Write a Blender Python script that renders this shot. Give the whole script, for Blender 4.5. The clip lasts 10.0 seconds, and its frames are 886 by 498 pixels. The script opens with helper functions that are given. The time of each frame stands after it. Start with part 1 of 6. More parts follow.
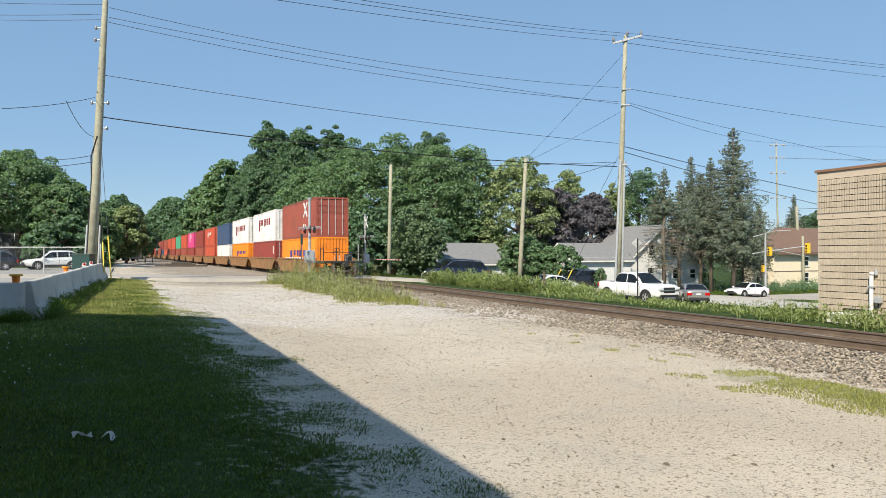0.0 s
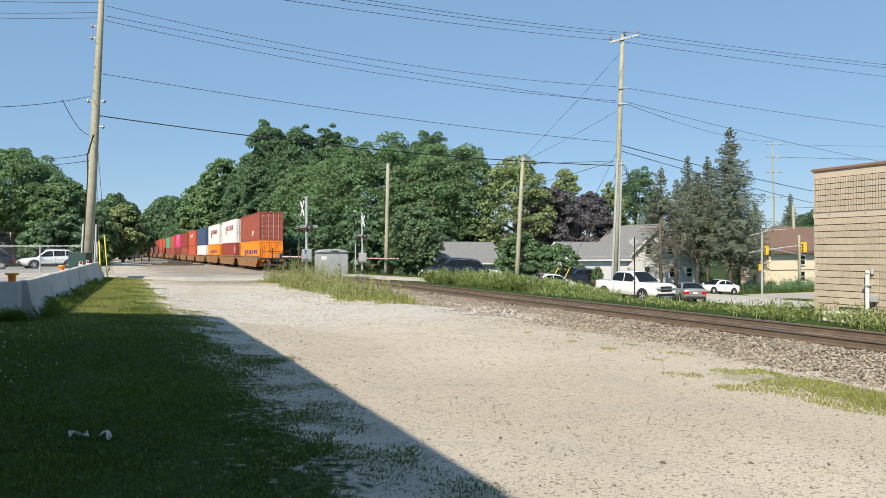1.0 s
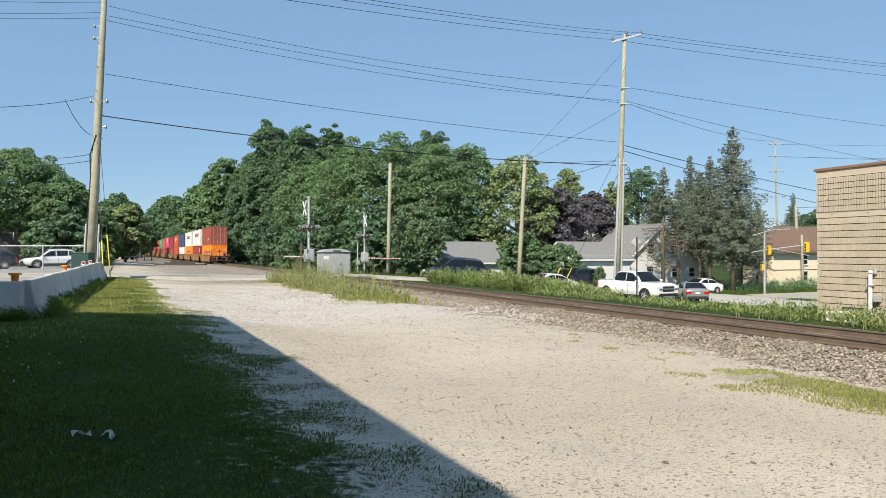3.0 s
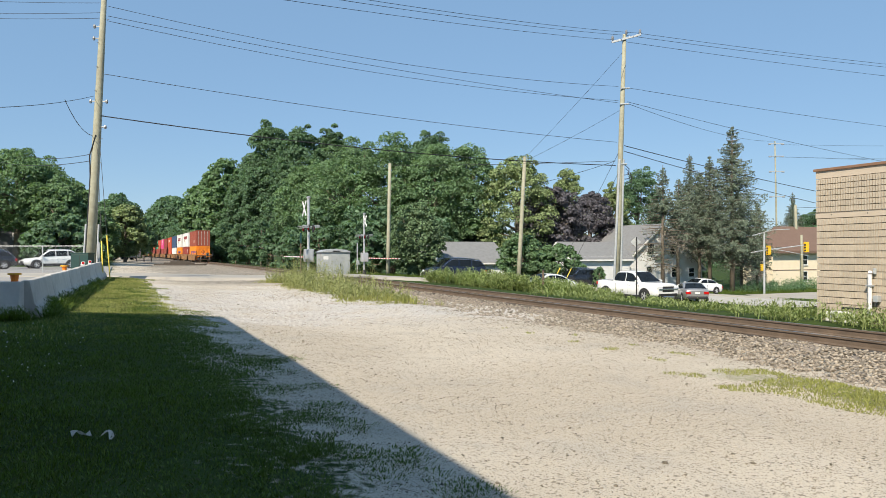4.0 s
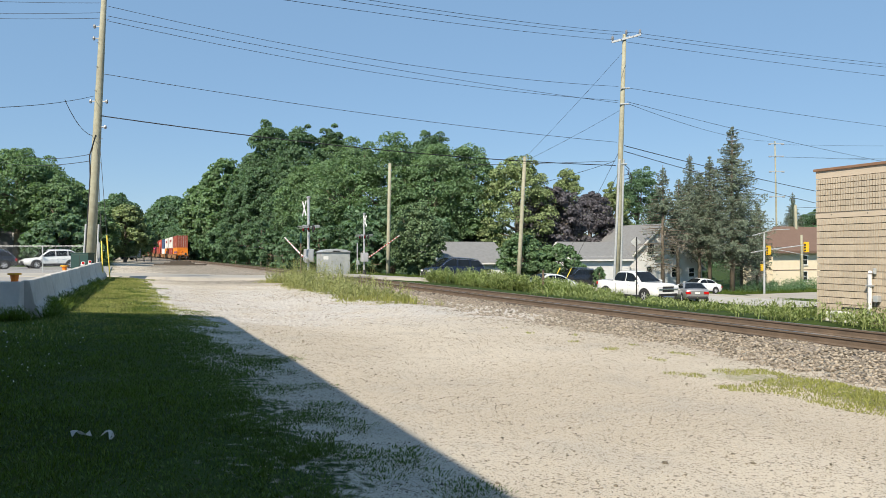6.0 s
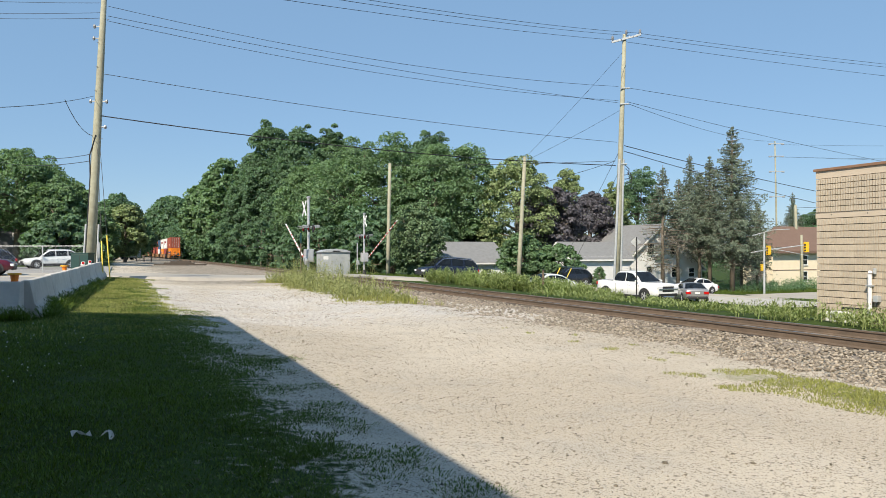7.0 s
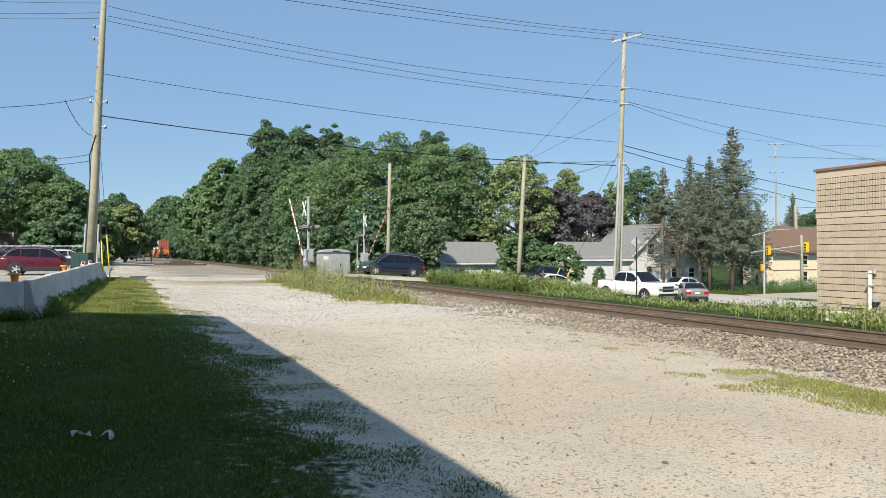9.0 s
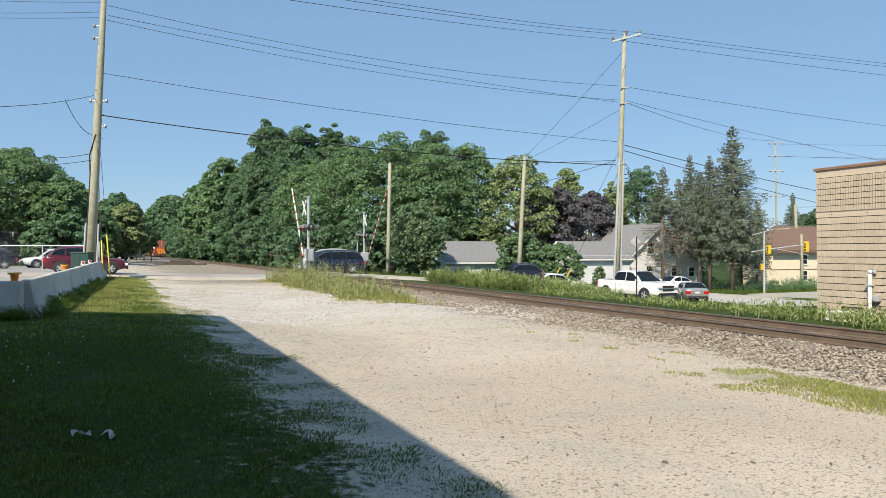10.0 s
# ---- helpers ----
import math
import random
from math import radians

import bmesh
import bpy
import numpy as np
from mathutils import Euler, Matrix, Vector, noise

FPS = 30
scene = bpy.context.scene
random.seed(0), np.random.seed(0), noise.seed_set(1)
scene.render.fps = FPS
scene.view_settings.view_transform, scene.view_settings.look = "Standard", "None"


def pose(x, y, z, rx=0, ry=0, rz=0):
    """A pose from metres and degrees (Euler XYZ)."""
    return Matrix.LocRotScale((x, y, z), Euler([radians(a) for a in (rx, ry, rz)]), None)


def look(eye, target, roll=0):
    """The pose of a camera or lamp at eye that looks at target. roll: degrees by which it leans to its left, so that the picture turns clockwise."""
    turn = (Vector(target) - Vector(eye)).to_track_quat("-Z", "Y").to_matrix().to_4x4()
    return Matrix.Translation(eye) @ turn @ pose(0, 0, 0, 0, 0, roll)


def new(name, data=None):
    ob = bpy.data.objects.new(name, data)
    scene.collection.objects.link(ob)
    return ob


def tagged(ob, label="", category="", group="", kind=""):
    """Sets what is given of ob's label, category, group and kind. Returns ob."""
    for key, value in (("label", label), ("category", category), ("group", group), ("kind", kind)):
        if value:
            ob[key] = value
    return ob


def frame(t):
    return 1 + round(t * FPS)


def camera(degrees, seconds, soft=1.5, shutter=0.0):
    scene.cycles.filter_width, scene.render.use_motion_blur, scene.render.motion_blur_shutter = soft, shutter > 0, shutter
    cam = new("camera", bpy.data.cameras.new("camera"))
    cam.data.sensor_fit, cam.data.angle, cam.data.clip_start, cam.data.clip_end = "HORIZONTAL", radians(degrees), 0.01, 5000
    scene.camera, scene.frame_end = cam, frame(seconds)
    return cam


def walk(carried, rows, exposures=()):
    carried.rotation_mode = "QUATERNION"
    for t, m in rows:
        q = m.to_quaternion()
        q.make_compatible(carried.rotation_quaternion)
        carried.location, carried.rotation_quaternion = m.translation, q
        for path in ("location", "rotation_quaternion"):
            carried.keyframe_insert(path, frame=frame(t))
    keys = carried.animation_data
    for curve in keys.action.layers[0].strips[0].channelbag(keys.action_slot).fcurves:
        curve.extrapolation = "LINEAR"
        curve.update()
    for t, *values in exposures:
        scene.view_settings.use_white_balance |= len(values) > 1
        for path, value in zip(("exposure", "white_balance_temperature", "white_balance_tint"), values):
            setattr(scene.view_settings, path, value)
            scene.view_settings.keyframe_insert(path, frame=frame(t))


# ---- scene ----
# The camera is held by hand, almost still: x is across the railway, y along it.
EYE = (0.0, 0.0, 1.75)
HEADING, PITCH, ROLL = -25.0, 90.3, 0.0
cam = camera(65.0, 10.0, soft=0.5)


def aim(dx, dy):
    """Pose of the held camera, shaken by dx, dy thousandths of its focal length."""
    return pose(*EYE, PITCH + math.degrees(dy / 1000), ROLL, HEADING + math.degrees(dx / 1000))


walk(cam, [(t, aim(dx / 1.231, dy / 1.231)) for t, dx, dy in (
    (0, 1.8, 2.0), (0.25, -0.8, -0.2), (0.5, -3.0, -1.8), (0.75, -3.6, -0.8), (1, -3.3, 0), (1.25, -1.5, -0.2), (1.5, 0, -0.6), (2, 0, 0), (2.5, 0.9, -0.6),
    (3.2, 0.3, -0.2), (4, 0, 0), (5, 0, 0), (7, 0, 0), (7.5, -0.5, 0), (8, -0.7, 0), (8.5, -0.4, 0), (9, 0, 0),
    (9.5, 0, 0), (10, 0, -1))])

# ---- light ----
SUN_TO = Vector((0.75, 0.66, 0)).normalized()
SUN_EL = 41.0
world = bpy.data.worlds.new("world")
scene.world = world
world.use_nodes = True
wn = world.node_tree
sky = wn.nodes.new("ShaderNodeTexSky")
sky.sky_type = "NISHITA"
sky.sun_disc = False
sky.sun_elevation = radians(SUN_EL)
sky.sun_rotation = math.atan2(-SUN_TO.x, -SUN_TO.y)
sky.air_density, sky.dust_density, sky.ozone_density = 1.0, 0.0, 4.0
# summer haze evens the sky out from the horizon to the zenith
haze = wn.nodes.new("ShaderNodeMix")
haze.data_type = "RGBA"
haze.inputs["Factor"].default_value = 0.65
haze.inputs["B"].default_value = (1.95, 3.6, 5.9, 1)
wn.links.new(sky.outputs[0], haze.inputs["A"])
wn.links.new(haze.outputs["Result"], wn.nodes["Background"].inputs[0])
wn.nodes["Background"].inputs[1].default_value = 0.1
sun = new("sun", bpy.data.lights.new("sun", "SUN"))
sun.data.energy, sun.data.angle, sun.data.color = 5.0, radians(0.5), (1.0, 0.92, 0.79)
down = SUN_TO * math.cos(radians(SUN_EL)) - Vector((0, 0, math.sin(radians(SUN_EL))))
sun.matrix_world = look((-30, -20, 40), Vector((-30, -20, 40)) + down)
scene.view_settings.exposure = 0.38
scene.view_settings.use_white_balance = True
scene.view_settings.white_balance_temperature, scene.view_settings.white_balance_tint = 6880, 10
# ---- materials ----
def mat(name, color, rough=0.7, metal=0.0, vary=0.0, scale=3.0, bump=0.0, bump_scale=40.0, island=0.0, obrand=0.0, spec=0.5, dirt=None, dirt_amount=0.0, dirt_scale=1.5):
    """A Principled material: base colour, blotches at `scale`, fine relief, a change from piece to piece, and dirt."""
    m = bpy.data.materials.new(name)
    m.use_nodes = True
    nt = m.node_tree
    L = nt.links.new
    b = nt.nodes["Principled BSDF"]
    b.inputs["Roughness"].default_value, b.inputs["Metallic"].default_value = rough, metal
    b.inputs["Specular IOR Level"].default_value = spec
    co = nt.nodes.new("ShaderNodeTexCoord").outputs["Object"]
    src = None
    val = None

    def times(a, node_out, lo, hi):
        r = nt.nodes.new("ShaderNodeMapRange")
        r.inputs["To Min"].default_value, r.inputs["To Max"].default_value = lo, hi
        L(node_out, r.inputs["Value"])
        if a is None:
            return r.outputs[0]
        x = nt.nodes.new("ShaderNodeMath")
        x.operation = "MULTIPLY"
        L(a, x.inputs[0]), L(r.outputs[0], x.inputs[1])
        return x.outputs[0]

    def tex(s, detail=5):
        n = nt.nodes.new("ShaderNodeTexNoise")
        n.inputs["Scale"].default_value, n.inputs["Detail"].default_value = s, detail
        L(co, n.inputs["Vector"])
        return n.outputs["Fac"]

    if vary:
        val = times(val, tex(scale), 1 - 2 * vary, 1 + 2 * vary)
        val = times(val, tex(scale * 11), 1 - vary, 1 + vary)
    if island:
        val = times(val, nt.nodes.new("ShaderNodeNewGeometry").outputs["Random Per Island"], 1 - island, 1 + island)
    if obrand:
        val = times(val, nt.nodes.new("ShaderNodeObjectInfo").outputs["Random"], 1 - obrand, 1 + obrand)
    if val is None:
        b.inputs["Base Color"].default_value = (*color, 1)
    else:
        v = nt.nodes.new("ShaderNodeVectorMath")
        v.operation = "SCALE"
        v.inputs[0].default_value = color
        L(val, v.inputs["Scale"])
        src = v.outputs[0]
        L(src, b.inputs["Base Color"])
    if dirt:
        mx = nt.nodes.new("ShaderNodeMix")
        mx.data_type = "RGBA"
        ramp = nt.nodes.new("ShaderNodeMapRange")
        ramp.inputs["From Min"].default_value, ramp.inputs["From Max"].default_value = 0.45, 0.75
        ramp.inputs["To Max"].default_value = dirt_amount
        L(tex(dirt_scale, 8), ramp.inputs["Value"])
        L(ramp.outputs[0], mx.inputs["Factor"])
        mx.inputs["A"].default_value = (*color, 1)
        if src:
            L(src, mx.inputs["A"])
        mx.inputs["B"].default_value = (*dirt, 1)
        L(mx.outputs["Result"], b.inputs["Base Color"])
    if bump:
        bp = nt.nodes.new("ShaderNodeBump")
        bp.inputs["Strength"].default_value = bump
        bp.inputs["Distance"].default_value = 0.02
        L(tex(bump_scale, 6), bp.inputs["Height"])
        L(bp.outputs[0], b.inputs["Normal"])
    return m


def leaf_mat(name, color, light=0.35, island=0.35):
    """Foliage: diffuse with some light coming through, each leaf a little different."""
    m = mat(name, color, 0.55, island=island, vary=0.18, scale=0.35, spec=0.3)
    nt = m.node_tree
    b, out = nt.nodes["Principled BSDF"], nt.nodes["Material Output"]
    tr = nt.nodes.new("ShaderNodeBsdfTranslucent")
    mixs = nt.nodes.new("ShaderNodeMixShader")
    mixs.inputs[0].default_value = light
    v = nt.nodes.new("ShaderNodeVectorMath")
    v.operation = "MULTIPLY"
    v.inputs[1].default_value = (1.2, 1.25, 0.6)
    nt.links.new(b.inputs["Base Color"].links[0].from_socket, v.inputs[0])
    nt.links.new(v.outputs[0], tr.inputs["Color"])
    nt.links.new(b.outputs[0], mixs.inputs[1])
    nt.links.new(tr.outputs[0], mixs.inputs[2])
    nt.links.new(mixs.outputs[0], out.inputs["Surface"])
    return m


# ---- building blocks ----
def empty(name, m=None, parent=None):
    ob = new(name)
    ob.empty_display_size = 0.3
    if m is not None:
        ob.matrix_basis = m
    ob.parent = parent
    return ob


def part(name, bm, material, parent=None, label="", smooth=False, m=None):
    """One mesh object out of a bmesh, under a thing or a part."""
    me = bpy.data.meshes.new(name)
    bm.to_mesh(me)
    bm.free()
    if smooth:
        me.shade_smooth()
    for k in (material if isinstance(material, (list, tuple)) else [material]):
        me.materials.append(k)
    ob = new(name, me)
    ob.parent = parent
    if m is not None:
        ob.matrix_basis = m
    return tagged(ob, label)


def mesh_part(name, verts, faces, material, parent=None, label="", smooth=False):
    me = bpy.data.meshes.new(name)
    me.from_pydata(verts, [], faces)
    if smooth:
        me.shade_smooth()
    me.materials.append(material)
    ob = new(name, me)
    ob.parent = parent
    return tagged(ob, label)


def add_box(bm, x0, x1, y0, y1, z0, z1, bevel=0.0, m=None):
    r = bmesh.ops.create_cube(bm, size=1)
    vs = r["verts"]
    bmesh.ops.scale(bm, vec=(x1 - x0, y1 - y0, z1 - z0), verts=vs)
    bmesh.ops.translate(bm, vec=((x0 + x1) / 2, (y0 + y1) / 2, (z0 + z1) / 2), verts=vs)
    if m is not None:
        bmesh.ops.transform(bm, matrix=m, verts=vs)
    if bevel:
        es = list({e for v in vs for e in v.link_edges})
        bmesh.ops.bevel(bm, geom=es, offset=bevel, segments=2, affect="EDGES", profile=0.6)


def box(x0, x1, y0, y1, z0, z1, bevel=0.0):
    bm = bmesh.new()
    add_box(bm, x0, x1, y0, y1, z0, z1, bevel)
    return bm


def add_tube(bm, pts, radii, seg=8, caps=True):
    """A round bar along a row of points."""
    pts = [Vector(p) for p in pts]
    if not isinstance(radii, (list, tuple)):
        radii = [radii] * len(pts)
    rings = []
    for i, p in enumerate(pts):
        d = (pts[min(i + 1, len(pts) - 1)] - pts[max(i - 1, 0)]).normalized()
        a = d.orthogonal().normalized() if abs(d.z) > 0.99 or i < 0 else d.cross(Vector((0, 0, 1))).normalized()
        if abs(d.z) > 0.9:
            a = Vector((1, 0, 0)) - d * d.x
            a.normalize()
        b = d.cross(a)
        rings.append([bm.verts.new(p + (a * math.cos(k * math.tau / seg) + b * math.sin(k * math.tau / seg)) * radii[i]) for k in range(seg)])
    for r0, r1 in zip(rings, rings[1:]):
        for k in range(seg):
            bm.faces.new((r0[k], r0[(k + 1) % seg], r1[(k + 1) % seg], r1[k]))
    if caps:
        bm.faces.new(rings[0][::-1])
        bm.faces.new(rings[-1])


def tube(pts, radii, seg=8):
    bm = bmesh.new()
    add_tube(bm, pts, radii, seg)
    return bm


def add_prism(bm, poly, axis, a0, a1):
    """A flat outline pushed along an axis: 'x' takes (y, z), 'y' takes (x, z), 'z' takes (x, y)."""
    def at(p, a):
        return {"x": (a, p[0], p[1]), "y": (p[0], a, p[1]), "z": (p[0], p[1], a)}[axis]
    v0, v1 = [bm.verts.new(at(p, a0)) for p in poly], [bm.verts.new(at(p, a1)) for p in poly]
    fs = [bm.faces.new(v0), bm.faces.new(v1)]
    for i in range(len(poly)):
        j = (i + 1) % len(poly)
        fs.append(bm.faces.new((v0[i], v0[j], v1[j], v1[i])))
    bmesh.ops.recalc_face_normals(bm, faces=fs)


def prism(poly, axis, a0, a1):
    bm = bmesh.new()
    add_prism(bm, poly, axis, a0, a1)
    return bm


def smooth_step(a, b, x):
    t = min(1.0, max(0.0, (x - a) / (b - a)))
    return t * t * (3 - 2 * t)


def ground_z(x, y):
    """Height of the ground: a verge on one side, level yard, then a fall beyond the railway."""
    z = 0.35 - 0.35 * smooth_step(-1.5, 5.0, x) - 0.12 * smooth_step(8.0, 10.5, x)
    if x > 17:
        z -= 0.065 * (min(x, 58) - 17)
        z -= 0.4 * smooth_step(18.5, 24, x) * (1 - smooth_step(42.5, 45, y)) * (1 - smooth_step(44, 52, x))
    return z


def rut(x, y):
    """Gentle unevenness of the yard and the verge."""
    if not (-6 < x < 20 and 0 < y < 60):
        return 0.0
    return 0.05 * noise.noise((x * 0.5, y * 0.22, 0)) + 0.02 * noise.noise((x * 2.1, y * 1.7, 3))


def road_z(x):
    if x < -3:
        return 0.42
    if x < 10:
        return 0.42 + (0.09 - 0.42) * smooth_step(-3, 10, x)
    if x < 16.5:
        return 0.09
    return 0.09 - 0.066 * (min(x, 58) - 16.5)
M_STEEL = mat("dull_steel", (0.32, 0.33, 0.34), 0.45, 0.7, vary=0.1, scale=6)
M_GALV = mat("galvanised", (0.5, 0.52, 0.53), 0.5, 0.4, vary=0.1, scale=8)
M_DARK = mat("dark_metal", (0.03, 0.03, 0.032), 0.6, 0.2, vary=0.15, scale=6)
M_RUBBER = mat("rubber", (0.02, 0.02, 0.021), 0.8, vary=0.1)
M_RUST = mat("rail_rust", (0.15, 0.11, 0.08), 0.75, 0.2, vary=0.2, scale=4, bump=0.2)
M_RAILTOP = mat("rail_head", (0.3, 0.24, 0.2), 0.3, 0.8, vary=0.1)
M_TIE = mat("tie_wood", (0.065, 0.054, 0.045), 0.9, vary=0.25, scale=5, bump=0.5)
M_CONC = mat("barrier_concrete", (0.52, 0.5, 0.46), 0.9, vary=0.08, scale=1.2, bump=0.3, bump_scale=60, dirt=(0.22, 0.2, 0.18), dirt_amount=0.5, obrand=0.18)
M_POLE = mat("pole_wood", (0.34, 0.335, 0.25), 0.85, vary=0.14, scale=5, bump=0.4, bump_scale=30, dirt=(0.2, 0.17, 0.12), dirt_amount=0.5)
M_WHITE = mat("white_paint", (0.75, 0.75, 0.74), 0.5, vary=0.05)
M_ASPH = mat("road_asphalt", (0.36, 0.335, 0.295), 0.9, vary=0.12, scale=0.5, bump=0.3, bump_scale=90, dirt=(0.46, 0.41, 0.34), dirt_amount=0.8, dirt_scale=0.35)
M_WIRE = mat("wire", (0.02, 0.02, 0.022), 0.6)
M_BARK = mat("bark", (0.16, 0.13, 0.1), 0.9, vary=0.25, scale=6, bump=0.6)
M_LEAF_A = leaf_mat("maple_leaf", (0.16, 0.262, 0.142))
M_LEAF_B = leaf_mat("dark_leaf", (0.122, 0.212, 0.128))
M_LEAF_Y = leaf_mat("yellow_leaf", (0.24, 0.31, 0.15), 0.2)
M_LEAF_P = leaf_mat("purple_leaf", (0.125, 0.12, 0.14), 0.1)
M_LEAF_S = leaf_mat("spruce_needle", (0.15, 0.19, 0.14), 0.15)
M_LEAF_G = leaf_mat("grey_dead_needle", (0.27, 0.245, 0.205), 0.15)
M_GRASS = leaf_mat("grass_blade", (0.095, 0.145, 0.026))
M_WEED = leaf_mat("weed_leaf", (0.28, 0.335, 0.14))
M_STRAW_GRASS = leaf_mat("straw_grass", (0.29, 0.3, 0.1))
M_PALEWEED = leaf_mat("pale_weed", (0.29, 0.31, 0.14))
M_STONE = mat("lime_chip", (0.44, 0.39, 0.32), 0.9, island=0.4)
M_DSTONE = mat("dark_chip", (0.2, 0.17, 0.13), 0.9, island=0.5)
M_BALLAST = mat("ballast_rock_mix", (0.29, 0.25, 0.2), 0.9, island=0.45)
M_PALESTONE = mat("white_limestone", (0.56, 0.535, 0.5), 0.9, island=0.25)
M_SHRUB = leaf_mat("shrub_leaf", (0.14, 0.215, 0.115), 0.2)
# ---- ground ----
def ground_mat():
    """Grass verge, crushed stone yard, paler bands, and rough grass beyond the railway."""
    m = bpy.data.materials.new("ground_mix")
    m.use_nodes = True
    nt = m.node_tree
    N, L = nt.nodes.new, nt.links.new
    b = nt.nodes["Principled BSDF"]
    b.inputs["Roughness"].default_value = 0.95
    b.inputs["Specular IOR Level"].default_value = 0.2
    co = N("ShaderNodeTexCoord").outputs["Object"]
    sp = N("ShaderNodeSeparateXYZ")
    L(co, sp.inputs[0])

    def tex(s, d=6):
        n = N("ShaderNodeTexNoise")
        n.inputs["Scale"].default_value, n.inputs["Detail"].default_value = s, d
        L(co, n.inputs["Vector"])
        return n.outputs["Fac"]

    def math2(op, a, c):
        n = N("ShaderNodeMath")
        n.operation = op
        for i, v in enumerate((a, c)):
            if isinstance(v, (int, float)):
                n.inputs[i].default_value = v
            else:
                L(v, n.inputs[i])
        return n.outputs[0]

    def ramp(v, a, c):
        n = N("ShaderNodeMapRange")
        n.interpolation_type = "SMOOTHSTEP"
        n.inputs["From Min"].default_value, n.inputs["From Max"].default_value = a, c
        L(v, n.inputs["Value"])
        return n.outputs[0]

    def mix(f, a, c):
        n = N("ShaderNodeMix")
        n.data_type = "RGBA"
        L(f, n.inputs["Factor"])
        for k, v in (("A", a), ("B", c)):
            if isinstance(v, tuple):
                n.inputs[k].default_value = (*v, 1)
            else:
                L(v, n.inputs[k])
        return n.outputs["Result"]

    edge = math2("ADD", sp.outputs[0], math2("MULTIPLY", math2("SUBTRACT", tex(0.55), 0.5), 2.2))
    edge = math2("ADD", edge, math2("MULTIPLY", math2("SUBTRACT", tex(9, 9), 0.5), 2.4))
    edge = math2("ADD", edge, math2("MULTIPLY", ramp(sp.outputs[1], 17, 24), 0.25))
    edge = math2("ADD", edge, math2("MULTIPLY", ramp(sp.outputs[1], 44, 50), 1.6))
    # crushed limestone: sandy in the tracks of wheels, paler where fresh stone lies
    stone = mix(ramp(tex(0.22, 3), 0.4, 0.62), (0.5, 0.435, 0.345), (0.58, 0.515, 0.42))
    stone = mix(math2("MULTIPLY", ramp(tex(0.9, 6), 0.52, 0.68), 0.45), stone, (0.41, 0.375, 0.325))
    stone = mix(ramp(tex(24, 8), 0.588, 0.645), stone, (0.25, 0.215, 0.17))
    stone = mix(ramp(tex(75, 4), 0.57, 0.63), stone, (0.2, 0.17, 0.135))
    stone = mix(ramp(tex(60, 3), 0.58, 0.7), stone, (0.6, 0.57, 0.52))
    pale = math2("MULTIPLY", ramp(sp.outputs[1], 14, 19), math2("SUBTRACT", 1.0, ramp(sp.outputs[1], 30, 37)))
    pale = math2("MULTIPLY", pale, ramp(tex(0.5), 0.3, 0.6))
    stone = mix(math2("MULTIPLY", pale, 0.85), stone, mix(ramp(tex(30), 0.4, 0.65), (0.62, 0.6, 0.57), (0.4, 0.38, 0.36)))
    # oil-dark, trodden stone on both sides of the crossing
    dull = math2("MULTIPLY", ramp(sp.outputs[1], 36, 42), ramp(math2("ADD", sp.outputs[0], math2("MULTIPLY", math2("SUBTRACT", tex(0.3), 0.5), 9.0)), 1.0, 5.0))
    stone = mix(math2("MULTIPLY", dull, 0.8), stone, mix(ramp(tex(2.2, 8), 0.4, 0.62), (0.3, 0.265, 0.225), (0.15, 0.13, 0.105)))
    grass = mix(ramp(tex(1.3), 0.35, 0.65), (0.025, 0.05, 0.008), (0.042, 0.072, 0.012))
    grass = mix(ramp(tex(25), 0.55, 0.7), grass, (0.07, 0.065, 0.035))
    col = mix(ramp(edge, 0.95, 1.5), grass, stone)
    # strip of dirt and grass beside the ballast, then rough ground beyond the railway
    far = ramp(sp.outputs[0], 15.3, 15.9)
    col = mix(far, col, grass)
    patch = math2("MULTIPLY", ramp(math2("ADD", sp.outputs[0], math2("MULTIPLY", math2("SUBTRACT", tex(1.1), 0.5), 2.5)), 7.3, 7.9), math2("SUBTRACT", 1.0, ramp(math2("ADD", sp.outputs[0], math2("MULTIPLY", math2("SUBTRACT", tex(1.7), 0.5), 2.0)), 8.7, 9.2)))
    patch = math2("MULTIPLY", patch, math2("SUBTRACT", 1.0, ramp(sp.outputs[1], 5.8, 8.2)))
    col = mix(math2("MULTIPLY", patch, ramp(tex(9), 0.3, 0.55)), col, (0.17, 0.19, 0.055))
    L(col, b.inputs["Base Color"])
    bp = N("ShaderNodeBump")
    bp.inputs["Strength"].default_value, bp.inputs["Distance"].default_value = 0.6, 0.03
    L(math2("ADD", tex(70, 5), math2("MULTIPLY", tex(19, 4), 0.5)), bp.inputs["Height"])
    L(bp.outputs[0], b.inputs["Normal"])
    return m


